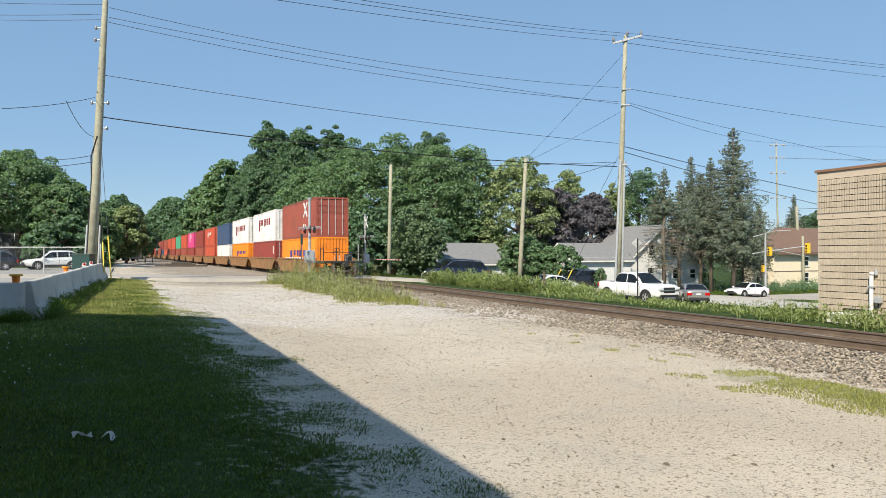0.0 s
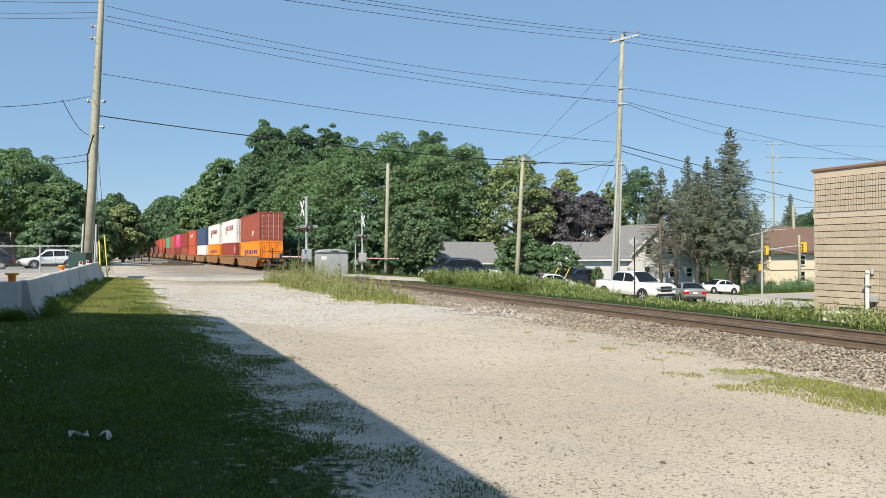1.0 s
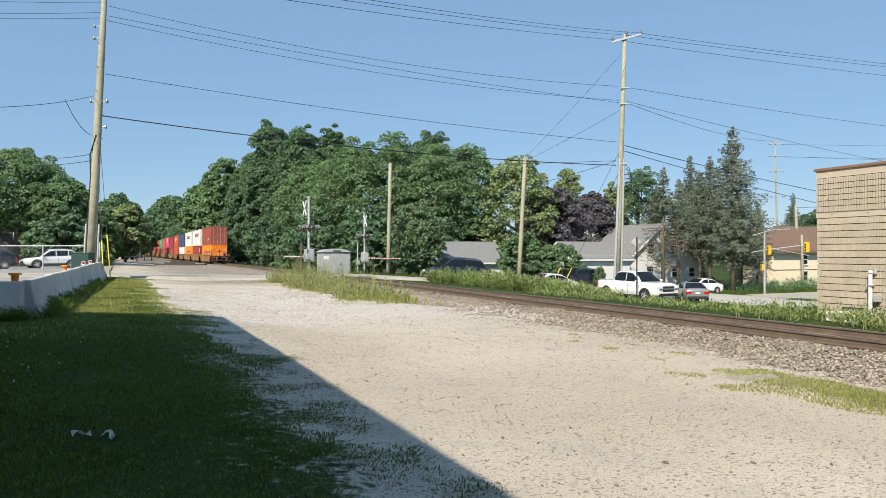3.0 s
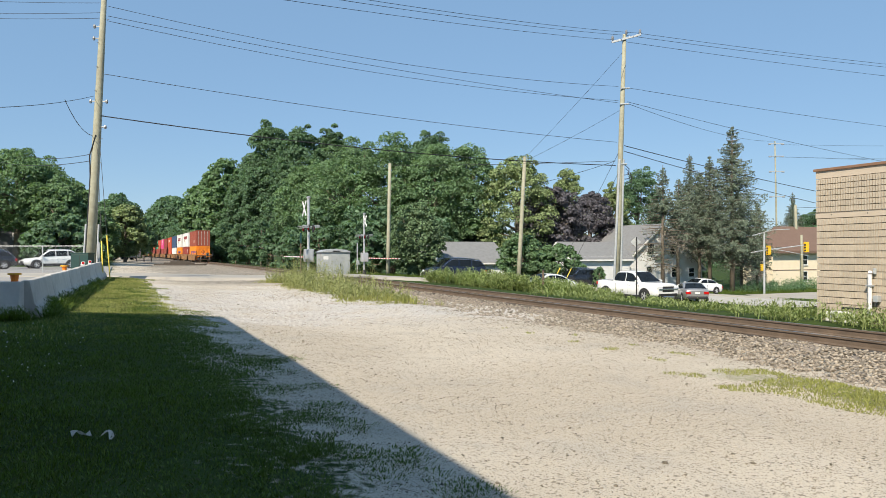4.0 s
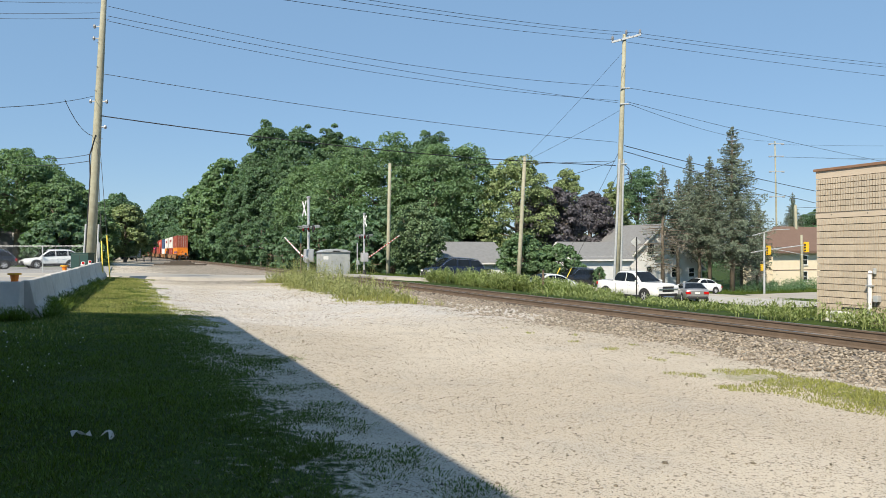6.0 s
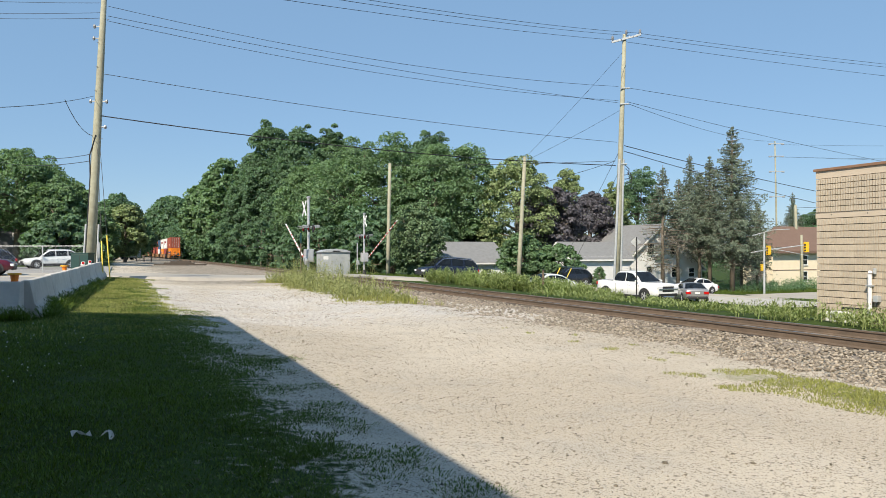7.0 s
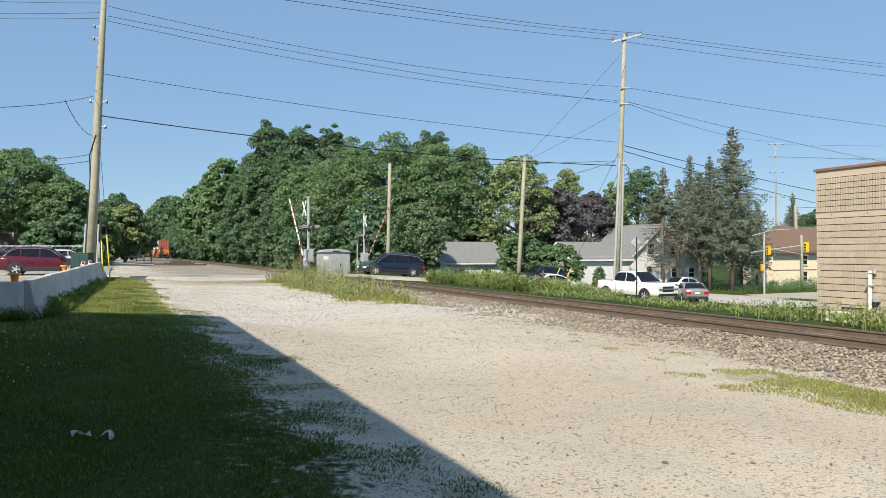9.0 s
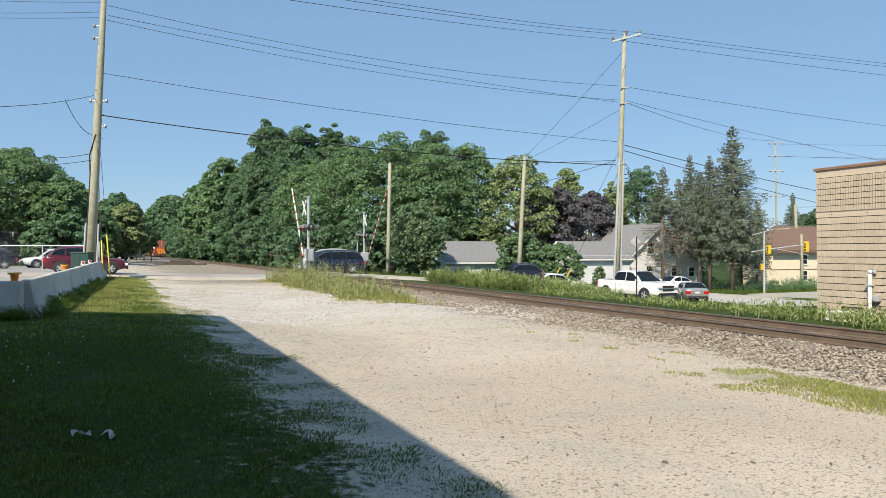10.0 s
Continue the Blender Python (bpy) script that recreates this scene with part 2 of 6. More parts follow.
def make_ground():
    def steps(lo, hi, near0, near1, d):
        out = list(np.arange(near0, near1, d))
        v, k = near1, d
        while v < hi:
            out.append(v)
            k *= 1.35
            v += k
        out.append(hi)
        v, k = near0, d
        low = []
        while v > lo:
            k *= 1.35
            v -= k
            low.append(v)
        return low[::-1] + out
    xs, ys = steps(-1500, 2500, -4, 20, 0.25), steps(-1500, 3500, 2, 40, 0.3)
    vs = []
    for y in ys:
        for x in xs:
            vs.append((x, y, ground_z(x, y) + rut(x, y)))
    n = len(xs)
    fs = [(j * n + i, j * n + i + 1, (j + 1) * n + i + 1, (j + 1) * n + i) for j in range(len(ys) - 1) for i in range(n - 1)]
    ob = mesh_part("ground", vs, fs, ground_mat(), smooth=True)
    tagged(ob, "crushed stone yard with a grass verge and rough ground", "ground", kind="structure")


make_ground()

ROAD_Y0, ROAD_Y1 = 45.2, 52.8


def make_road():
    xs = [-200, -60, -20, -10, -6, -3, -1, 1, 3, 5, 7, 9, 10, 11.5, 16.3, 17, 20, 25, 30, 40, 50, 58, 70, 160]
    vs, fs = [], []
    for x in xs:
        z = road_z(x)
        for y, dz in ((ROAD_Y0 - 0.5, -0.6), (ROAD_Y0, 0), (49, 0.05), (ROAD_Y1, 0), (ROAD_Y1 + 0.5, -0.6)):
            vs.append((x, y, z + dz))
    for i in range(len(xs) - 1):
        for k in range(4):
            a = i * 5 + k
            fs.append((a, a + 5, a + 6, a + 1))
    tagged(mesh_part("road", vs, fs, M_ASPH), "worn grey asphalt road over the railway crossing", "road", kind="structure")


make_road()


def make_lot():
    """The paved lot beyond the barriers and the pavement across the road."""
    for x0, x1, y0, y1, z in ((-80, -2.35, 15, ROAD_Y0 - 0.2, 0.4), (-80, -0.6, ROAD_Y1 + 0.3, 76, 0.41)):
        tagged(part("pavement", box(x0, x1, y0, y1, -0.3, z), mat("lot_asphalt", (0.3, 0.29, 0.275), 0.9, vary=0.1, scale=0.6, bump=0.25, bump_scale=80)), "pale worn asphalt of the parking lot", "pavement", kind="structure")
    xs, ys = list(np.arange(41, 72, 2.0)), [35.5, 38, 41, ROAD_Y0 - 0.3]
    vs = [(x, y + (1.2 * noise.noise((x * 0.2, 3, 0)) if y < 36 else 0), ground_z(x, y) + 0.05) for y in ys for x in xs]
    n = len(xs)
    fs = [(j * n + i, j * n + i + 1, (j + 1) * n + i + 1, (j + 1) * n + i) for j in range(3) for i in range(n - 1)]
    tagged(mesh_part("driveway", vs, fs, mat("drive_gravel", (0.42, 0.4, 0.36), 0.9, vary=0.12, scale=0.8, bump=0.3)), "pale gravel driveway beside the road", "driveway", kind="structure")


make_lot()
# ---- railway ----
TRACK_X, GAUGE, RAIL_Z = 13.65, 1.51, 0.10
LINE_Y = [-60, 0, 25, 50, 75, 104, 147, 168, 211, 264, 350, 900]
LINE_X = [13.4, 13.5, 13.72, 14.1, 14.36, 14.4, 14.15, 14.0, 13.75, 13.42, 12.5, 5.0]


def line_x(y):
    """Where the railway's middle runs."""
    return float(np.interp(y, LINE_Y, LINE_X))


def on_line(y):
    return pose(line_x(y), y, RAIL_Z, 0, 0, -math.degrees(math.atan2(line_x(y + 6) - line_x(y - 6), 12)))


def make_track():
    bm = bmesh.new()
    prof = [(-3.3, -0.35), (-2.0, -0.1), (-1.3, -0.09), (1.3, -0.09), (2.0, -0.1), (3.0, -0.5)]
    ys = [-60, -20] + list(np.arange(0, 44, 0.6)) + [44.4, 53.6, 80, 150, 400, 900]
    rows = []
    for y in ys:
        rows.append([bm.verts.new((line_x(y) + px + (0.12 * noise.noise((px, y * 0.8, 1)) if 0 <= y <= 44 else 0), y, pz + 0.05 * noise.noise((px * 2, y * 1.4, 5)))) for px, pz in prof])
    for r0, r1 in zip(rows, rows[1:]):
        for k in range(len(prof) - 1):
            bm.faces.new((r0[k], r0[k + 1], r1[k + 1], r1[k]))
    bmesh.ops.recalc_face_normals(bm, faces=bm.faces)
    ballast = part("ballast", bm, mat("ballast_stone", (0.27, 0.225, 0.18), 0.95, vary=0.3, scale=7, bump=1.0, bump_scale=22, dirt=(0.1, 0.085, 0.07), dirt_amount=0.7, dirt_scale=14))
    tagged(ballast, "grey-brown crushed stone ballast under the railway", "ballast", kind="structure")
    rail_prof = [(-0.07, 0), (0.07, 0), (0.07, 0.015), (0.012, 0.035), (0.012, 0.13), (0.036, 0.14), (0.036, 0.17), (0.028, 0.176), (-0.028, 0.176), (-0.036, 0.17), (-0.036, 0.14), (-0.012, 0.13), (-0.012, 0.035), (-0.07, 0.015)]
    track = empty("railway_track", pose(0, 0, RAIL_Z - 0.176))
    tagged(track, "rusty steel railway track on wooden ties", "railway track")
    for sx in (-1, 1):
        bm = bmesh.new()
        rows = [[bm.verts.new((line_x(y) + sx * GAUGE / 2 + a, y, b)) for a, b in rail_prof] for y in LINE_Y]
        for r0, r1 in zip(rows, rows[1:]):
            for k in range(len(rail_prof)):
                bm.faces.new((r0[k], r0[(k + 1) % len(rail_prof)], r1[(k + 1) % len(rail_prof)], r1[k]))
        bmesh.ops.recalc_face_normals(bm, faces=bm.faces)
        for face in bm.faces:
            face.material_index = 1 if face.normal.z > 0.3 and face.calc_center_median().z > 0.16 else 0
        part("rail", bm, [M_RUST, M_RAILTOP], track)
    bm = box(-1.3, 1.3, -0.11, 0.11, -0.15, 0.0, 0.01)
    first = part("tie", bm, M_TIE, track)
    y = -6.0
    n = 0
    while y < 140 and n < 250:
        if not 44.6 < y < 53.4:
            o = first if n == 0 else new("tie", first.data)
            o.parent = track
            o.matrix_basis = pose(line_x(y) + random.uniform(-0.04, 0.04), y, random.uniform(-0.01, 0.005), 0, 0, random.uniform(-1, 1))
            n += 1
        y += 0.55


make_track()
# ---- train ----
def paint(name, c):
    return mat(name, c, 0.55, vary=0.08, scale=0.7, dirt=(0.12, 0.07, 0.045), dirt_amount=0.35, dirt_scale=1.1)


C_BROWN, C_ORANGE, C_WHITE, C_BLUE, C_RED, C_PINK, C_GREEN, C_DKRED = (paint("container_" + n, c) for n, c in (
    ("brown", (0.3, 0.075, 0.05)), ("orange", (0.8, 0.25, 0.02)), ("white", (0.72, 0.72, 0.7)), ("blue", (0.045, 0.085, 0.17)),
    ("red", (0.5, 0.09, 0.05)), ("pink", (0.62, 0.06, 0.22)), ("green", (0.08, 0.36, 0.22)), ("dark_red", (0.27, 0.05, 0.04))))
M_WELL = mat("well_car_paint", (0.3, 0.16, 0.07), 0.7, vary=0.15, scale=1.5, dirt=(0.09, 0.06, 0.04), dirt_amount=0.7, dirt_scale=2)
CL, CW = 12.19, 2.44


def container(name, material, height, parent, y0, z0, label, doors=True):
    """A steel freight box: corrugated sides, corner posts, door with locking bars at the near end (-y)."""
    root = empty(name, pose(0, y0, z0), parent)
    tagged(root, label)
    hw = CW / 2
    # corrugated wall outline, pushed upwards
    out = []
    n = 44
    d = 0.035
    for i in range(n):
        yy = 0.15 + (CL - 0.3) * i / n
        st = (CL - 0.3) / n
        out += [(yy, d), (yy + st * 0.25, 0), (yy + st * 0.5, 0), (yy + st * 0.75, d)]
    bm = bmesh.new()
    lo, hi = 0.16, height - 0.1
    for sx in (-1, 1):
        a = [bm.verts.new((sx * (hw - 0.01 - o), yy, lo)) for yy, o in out]
        b = [bm.verts.new((sx * (hw - 0.01 - o), yy, hi)) for yy, o in out]
        for i in range(len(out) - 1):
            bm.faces.new((a[i], a[i + 1], b[i + 1], b[i]))
    add_box(bm, -hw + 0.05, hw - 0.05, 0.06, CL - 0.05, height - 0.06, height - 0.02)
    add_box(bm, -hw + 0.05, hw - 0.05, 0.06, CL - 0.05, 0.1, 0.16)
    add_box(bm, -hw + 0.05, hw - 0.05, CL - 0.08, CL - 0.04, 0.1, height - 0.05)
    part("shell", bm, material, root)
    bm = bmesh.new()
    for sx in (-1, 1):
        for yy in (0.0, CL - 0.15):
            add_box(bm, sx * (hw - 0.075) - 0.075, sx * (hw - 0.075) + 0.075, yy, yy + 0.15, 0, height)
        add_box(bm, sx * (hw - 0.04) - 0.04, sx * (hw - 0.04) + 0.04, 0.15, CL - 0.15, 0, 0.16)
        add_box(bm, sx * (hw - 0.04) - 0.04, sx * (hw - 0.04) + 0.04, 0.15, CL - 0.15, height - 0.11, height)
    for yy in (0.0, CL - 0.15):
        add_box(bm, -hw + 0.15, hw - 0.15, yy, yy + 0.12, 0, 0.15)
        add_box(bm, -hw + 0.15, hw - 0.15, yy, yy + 0.12, height - 0.12, height)
    part("frame", bm, material, root)
    if not doors:
        part("end_wall", box(-hw + 0.15, hw - 0.15, 0.08, 0.1, 0.15, height - 0.12), material, root)
        for k in range(9):
            c = -hw + 0.27 + k * (CW - 0.54) / 8
            part("wall_rib", box(c - 0.07, c + 0.07, 0.03, 0.079, 0.16, height - 0.13), material, root)
        return root
    for sx in (-1, 1):
        bm = bmesh.new()
        c = sx * (hw - 0.16) / 2
        w = (hw - 0.16) / 2
        nz = 5
        for k in range(nz):
            z0_, z1_ = 0.17 + (height - 0.31) * k / nz, 0.17 + (height - 0.31) * (k + 1) / nz
            add_box(bm, c - w, c + w, 0.05, 0.09, z0_ + 0.05, z1_ - 0.05)
        add_box(bm, c - w, c + w, 0.075, 0.1, 0.16, height - 0.13)
        door = part("door", bm, material, root)
        for k in (-0.5, 0.5):
            bm = tube([(c + k * w, 0.02, 0.14), (c + k * w, 0.02, height - 0.12)], 0.022, 6)
            for zz in (0.35, height * 0.5, height - 0.35):
                add_box(bm, c + k * w - 0.05, c + k * w + 0.05, 0.0, 0.06, zz - 0.03, zz + 0.03)
            part("locking_bar", bm, M_GALV, door, "grey steel locking bar")
    return root


def wheel_set(parent, y):
    bm = bmesh.new()
    for sx in (-1, 1):
        x = sx * GAUGE / 2
        add_tube(bm, [(x - 0.06, y, 0.46), (x + 0.06, y, 0.46)], 0.46, 20)
        add_tube(bm, [(x - sx * 0.07 - 0.015, y, 0.46), (x - sx * 0.07 + 0.015, y, 0.46)], 0.49, 20)
    add_tube(bm, [(-1.0, y, 0.46), (1.0, y, 0.46)], 0.08, 10)
    part("wheelset", bm, M_RAILTOP, parent)


def bogie(parent, y, name="bogie"):
    b = empty(name, pose(0, y, 0), parent)
    for yy in (-0.89, 0.89):
        wheel_set(b, yy)
    for sx in (-1, 1):
        bm = prism([(-1.25, 0.38), (-0.6, 0.34), (-0.35, 0.2), (0.35, 0.2), (0.6, 0.34), (1.25, 0.38), (1.25, 0.56), (0.5, 0.72), (-0.5, 0.72), (-1.25, 0.56)], "x", sx * 1.0 - 0.08, sx * 1.0 + 0.08)
        part("side_frame", bm, M_DARK, b)
    part("bolster", box(-1.1, 1.1, -0.22, 0.22, 0.45, 0.8, 0.03), M_DARK, b)
    return b


UNIT = 15.5


def well_unit(parent, y0, ends=(False, False)):
    """One well of an articulated well car, from y0 to y0 + UNIT, with a bogie under the near joint."""
    u = empty("well_car", pose(0, y0, 0), parent)
    tagged(u, "rusty brown well car carrying two stacked containers")
    a, b = 1.75, UNIT - 1.75
    for sx in (-1, 1):
        bm = bmesh.new()
        # tall side sill with sloped ends
        add_prism(bm, [(a - 1.0, 1.02), (a, 0.38), (a + 0.25, 0.27), (b - 0.25, 0.27), (b, 0.38), (b + 1.0, 1.02), (b + 1.0, 1.28), (a - 1.0, 1.28)], "x", sx * 1.42 - 0.05, sx * 1.42 + 0.05)
        add_box(bm, sx * 1.43 - 0.1, sx * 1.43 + 0.1, a - 1.0, b + 1.0, 1.22, 1.32)
        add_box(bm, sx * 1.40 - 0.12, sx * 1.40 + 0.12, a + 0.2, b - 0.2, 0.2, 0.32)
        k = a + 0.6
        while k < b:
            add_box(bm, sx * 1.48 - 0.03, sx * 1.48 + 0.03, k - 0.05, k + 0.05, 0.3, 1.24)
            k += 1.55
        part("side_sill", bm, M_WELL, u)
    for k in range(4):
        yy = a + 0.3 + (b - a - 0.6) * k / 3
        part("cross_bearer", box(-1.38, 1.38, yy - 0.12, yy + 0.12, 0.2, 0.28), M_DARK, u)
    for y, s in ((a - 1.0, -1), (b + 1.0, 1)):
        bm = bmesh.new()
        add_box(bm, -1.3, 1.3, y - 0.45, y + 0.45, 0.95, 1.15, 0.02)
        add_box(bm, -0.3, 0.3, min(y, y + s * 0.9), max(y, y + s * 0.9), 0.8, 1.1, 0.02)
        part("end_platform", bm, M_WELL, u)
    return u


def make_train():
    """The cars of the train from its tail forward, each with its two containers."""
    rows = [(C_BROWN, "brown", C_ORANGE, "orange"), (C_WHITE, "white", C_DKRED, "dark red"), (C_WHITE, "white", C_ORANGE, "orange"), (C_BLUE, "navy blue", C_WHITE, "white"),
            (C_RED, "orange red", C_RED, "orange red"), (C_DKRED, "dark red", C_BROWN, "brown"), (C_PINK, "pink", C_DKRED, "dark red"), (C_RED, "red", C_BROWN, "brown"),
            (C_GREEN, "green", C_BROWN, "brown"), (C_RED, "red", C_DKRED, "dark red"), (C_RED, "red", C_BROWN, "brown"), (C_BROWN, "brown", C_RED, "red"), (C_DKRED, "dark red", C_BLUE, "blue"),
            (C_BROWN, "brown", C_BROWN, "brown"), (C_WHITE, "white", C_BROWN, "brown"), (C_RED, "red", C_DKRED, "dark red"), (C_BROWN, "brown", C_RED, "red"), (C_BLUE, "blue", C_BROWN, "brown"), (C_RED, "red", C_RED, "red")]
    marks = {"dark": mat("mark_dark", (0.22, 0.02, 0.03), 0.6), "navy": mat("mark_navy", (0.05, 0.04, 0.25), 0.6), "pale": mat("mark_pale", (0.7, 0.66, 0.6), 0.6)}
    writing = ((0, 3.6, 3.2, 4.3, 0.35, 2, "pale"), (0, 1.45, 1.2, 9.2, 0.5, 7, "navy"), (1, 4.35, 2.6, 9.0, 0.75, 7, "dark"), (2, 4.25, 2.6, 9.5, 0.75, 7, "dark"), (2, 1.6, 2.0, 9.0, 0.4, 6, "navy"),
               (4, 4.5, 4.0, 9.0, 0.6, 4, "pale"), (6, 4.6, 5.0, 8.5, 1.2, 2, "pale"), (1, 1.9, 0.6, 1.2, 0.5, 1, "pale"))
    cars = []
    ye = -(UNIT - CL) / 2
    for i, (m0, n0, m1, n1) in enumerate(rows):
        car = empty("well_car", on_line(50 + i * UNIT))
        tagged(car, "rusty well car with a %s container stacked on %s" % (n0, n1), "railway car", "freight train")
        well_unit(car, ye)
        container("container", m1, 2.59, car, 0, 0.29, n1 + " steel container in the well", doors=i not in (0, 2))
        container("container", m0, 2.9, car, 0, 2.885, n0 + " steel container stacked on top")
        bogie(car, ye + (0.1 if i else -0.3))
        for k, z, y0, y1, hgt, n, key in writing:
            if k != i:
                continue
            for q in range(n):
                # unreadable lettering as plain bars
                w = (y1 - y0) / n
                a, h = y0 + q * w, hgt * (1.5 if q == n - 1 else random.uniform(0.75, 1.0))
                part("lettering_bar", box(-CW / 2 - 0.012, -CW / 2 + 0.03, a, a + w * random.uniform(0.4, 0.65), z - (h - hgt), z + hgt), marks[key], car)
        cars.append(car)
    tail = cars[0]
    bm = bmesh.new()
    add_box(bm, -0.12, 0.12, ye - 1.75, ye - 0.9, 0.75, 1.0, 0.03)
    add_box(bm, -0.2, 0.2, ye - 2.0, ye - 1.7, 0.72, 1.02, 0.05)
    part("coupler", bm, M_DARK, tail)
    bm = bmesh.new()
    add_box(bm, -1.45, 1.45, ye - 1.3, ye + 0.6, 1.0, 1.14, 0.02)
    for sx in (-1, 1):
        add_tube(bm, [(sx * 1.4, ye - 1.25, 1.1), (sx * 1.4, ye - 1.25, 2.0), (sx * 1.4, ye - 0.4, 2.0), (sx * 1.4, ye - 0.4, 1.1)], 0.03, 6)
        for k in range(4):
            add_box(bm, sx * 1.42 - 0.2, sx * 1.42 + 0.2, ye - 1.32, ye - 1.28, 0.3 + k * 0.25, 0.33 + k * 0.25)
    add_tube(bm, [(-1.4, ye - 1.25, 1.75), (1.4, ye - 1.25, 1.75)], 0.025, 6)
    part("end_platform", bm, M_DARK, tail)
    bm = tube([(-0.2, ye - 0.2, 1.0), (-0.2, ye - 0.2, 2.0)], 0.05, 6)
    rim = [(-0.2 + 0.26 * math.cos(a), ye - 0.25, 1.8 + 0.26 * math.sin(a)) for a in np.linspace(0, math.tau, 17).tolist()]
    for a, b in zip(rim, rim[1:]):
        add_tube(bm, [a, b], 0.022, 5)
    for k in range(4):
        add_tube(bm, [(-0.2, ye - 0.25, 1.8), rim[4 * k]], 0.018, 5)
    part("brake_wheel", bm, M_DARK, tail)
    bm = bmesh.new()
    add_box(bm, 0.35, 0.8, ye - 0.75, ye - 0.25, 1.14, 1.62, 0.03)
    add_tube(bm, [(0.58, ye - 0.9, 1.35), (0.58, ye - 0.1, 1.35)], 0.2, 12)
    part("brake_cylinder", bm, M_DARK, tail)
    for x0 in (-0.75, 0.75):
        part("air_hose", tube([(x0, ye - 1.3, 0.95), (x0 * 0.9, ye - 1.6, 0.7), (x0 * 0.6, ye - 1.75, 0.42), (x0 * 0.45, ye - 1.8, 0.5)], 0.03, 6), M_RUBBER, tail)
    for x0 in (-0.45, 0.0, 0.45):
        part("grab_iron", tube([(x0 - 0.18, ye - 1.26, 1.14), (x0 - 0.18, ye - 1.3, 1.5), (x0 + 0.18, ye - 1.3, 1.5), (x0 + 0.18, ye - 1.26, 1.14)], 0.018, 6), M_GALV, tail)
    return cars


train = make_train()
# ---- trees ----
RNG = np.random.default_rng(7)


def leaf_cloud(name, centres, normals, size, material, parent, label="", aspect=0.62, jitter=0.7):
    """Many small folded leaves as one mesh: each a kite of four corners turned at random about its direction."""
    n = len(centres)
    nm = normals + RNG.normal(0, jitter, (n, 3))
    nm /= np.linalg.norm(nm, axis=1)[:, None] + 1e-9
    t = np.cross(nm, RNG.normal(0, 1, (n, 3)))
    t /= np.linalg.norm(t, axis=1)[:, None] + 1e-9
    b = np.cross(nm, t)
    s = (size * RNG.uniform(0.6, 1.3, n))[:, None]
    fold = nm * s * 0.22
    v = np.stack([centres - t * s * 0.5, centres + b * s * aspect * 0.5 + fold, centres + t * s * 0.6, centres - b * s * aspect * 0.5 + fold], 1).reshape(-1, 3)
    me = bpy.data.meshes.new(name)
    me.vertices.add(4 * n)
    me.vertices.foreach_set("co", v.astype(np.float32).ravel())
    me.loops.add(4 * n)
    me.loops.foreach_set("vertex_index", np.arange(4 * n, dtype=np.int32))
    me.polygons.add(n)
    me.polygons.foreach_set("loop_start", np.arange(0, 4 * n, 4, dtype=np.int32))
    me.update(calc_edges=True)
    me.materials.append(material)
    ob = new(name, me)
    ob.parent = parent
    return tagged(ob, label)


def broad_tree(x, y, height, radius, material, label, low=0.12, clumps=110, leaves=70, leaf=0.42, name="tree"):
    """A broadleaf tree: tapered trunk, limbs, and a crown of leafy clumps with gaps between them."""
    root = empty(name, pose(x, y, ground_z(x, y), 0, 0, float(RNG.uniform(0, 360))))
    tagged(root, label, "tree")
    base = height * low
    cz, rz = (height + base) / 2, (height - base) / 2
    # crown outline: an egg with a few bulges
    d = RNG.normal(0, 1, (clumps, 3))
    d /= np.linalg.norm(d, axis=1)[:, None]
    bul = np.ones(clumps)
    for _ in range(7):
        q = RNG.normal(0, 1, 3)
        q /= np.linalg.norm(q)
        bul += RNG.uniform(-0.22, 0.3) * np.clip(d @ q, 0, 1) ** 3
    out = RNG.uniform(0, 1, clumps) < 0.17
    rad = bul * np.where(out, RNG.uniform(1.0, 1.14, clumps), RNG.uniform(0.7, 1.0, clumps))
    wide = radius * (1.0 - 0.25 * np.clip(d[:, 2], 0, 1))
    c = np.stack([d[:, 0] * wide * rad, d[:, 1] * wide * rad, cz + d[:, 2] * rz * np.minimum(rad, 1.1)], 1)
    bm = bmesh.new()
    tr = 0.018 * height + 0.06
    add_tube(bm, [(0, 0, -0.3), (0.05, 0, base), (0.1, 0.1, cz), (0, 0, height * 0.85)], [tr * 1.25, tr, tr * 0.7, tr * 0.15], 9)
    for i in range(min(16, clumps)):
        p = Vector(c[i])
        s = Vector((0.05, 0.03, max(base * 0.9, min(p.z * 0.75, cz))))
        add_tube(bm, [s, s.lerp(p, 0.5) + Vector((0, 0, -0.3)), p], [tr * 0.45, tr * 0.28, tr * 0.08], 6)
    part("trunk", bm, M_BARK, root, smooth=True)
    cr = RNG.uniform(0.75, 1.3, clumps) * radius * 0.22
    cr = np.where(out, cr * 0.6, cr)
    k = np.repeat(np.arange(clumps), leaves)
    u = RNG.normal(0, 1, (len(k), 3))
    u /= np.linalg.norm(u, axis=1)[:, None]
    u[:, 2] = np.where(u[:, 2] < -0.35, -u[:, 2], u[:, 2])
    r = RNG.uniform(0.55, 1.08, len(k)) ** 0.6
    pts = c[k] + u * (cr[k] * r)[:, None] * np.array([1, 1, 0.72])
    leaf_cloud("crown", pts, u + np.array([0, 0, 0.5]), leaf, material, root)
    return root


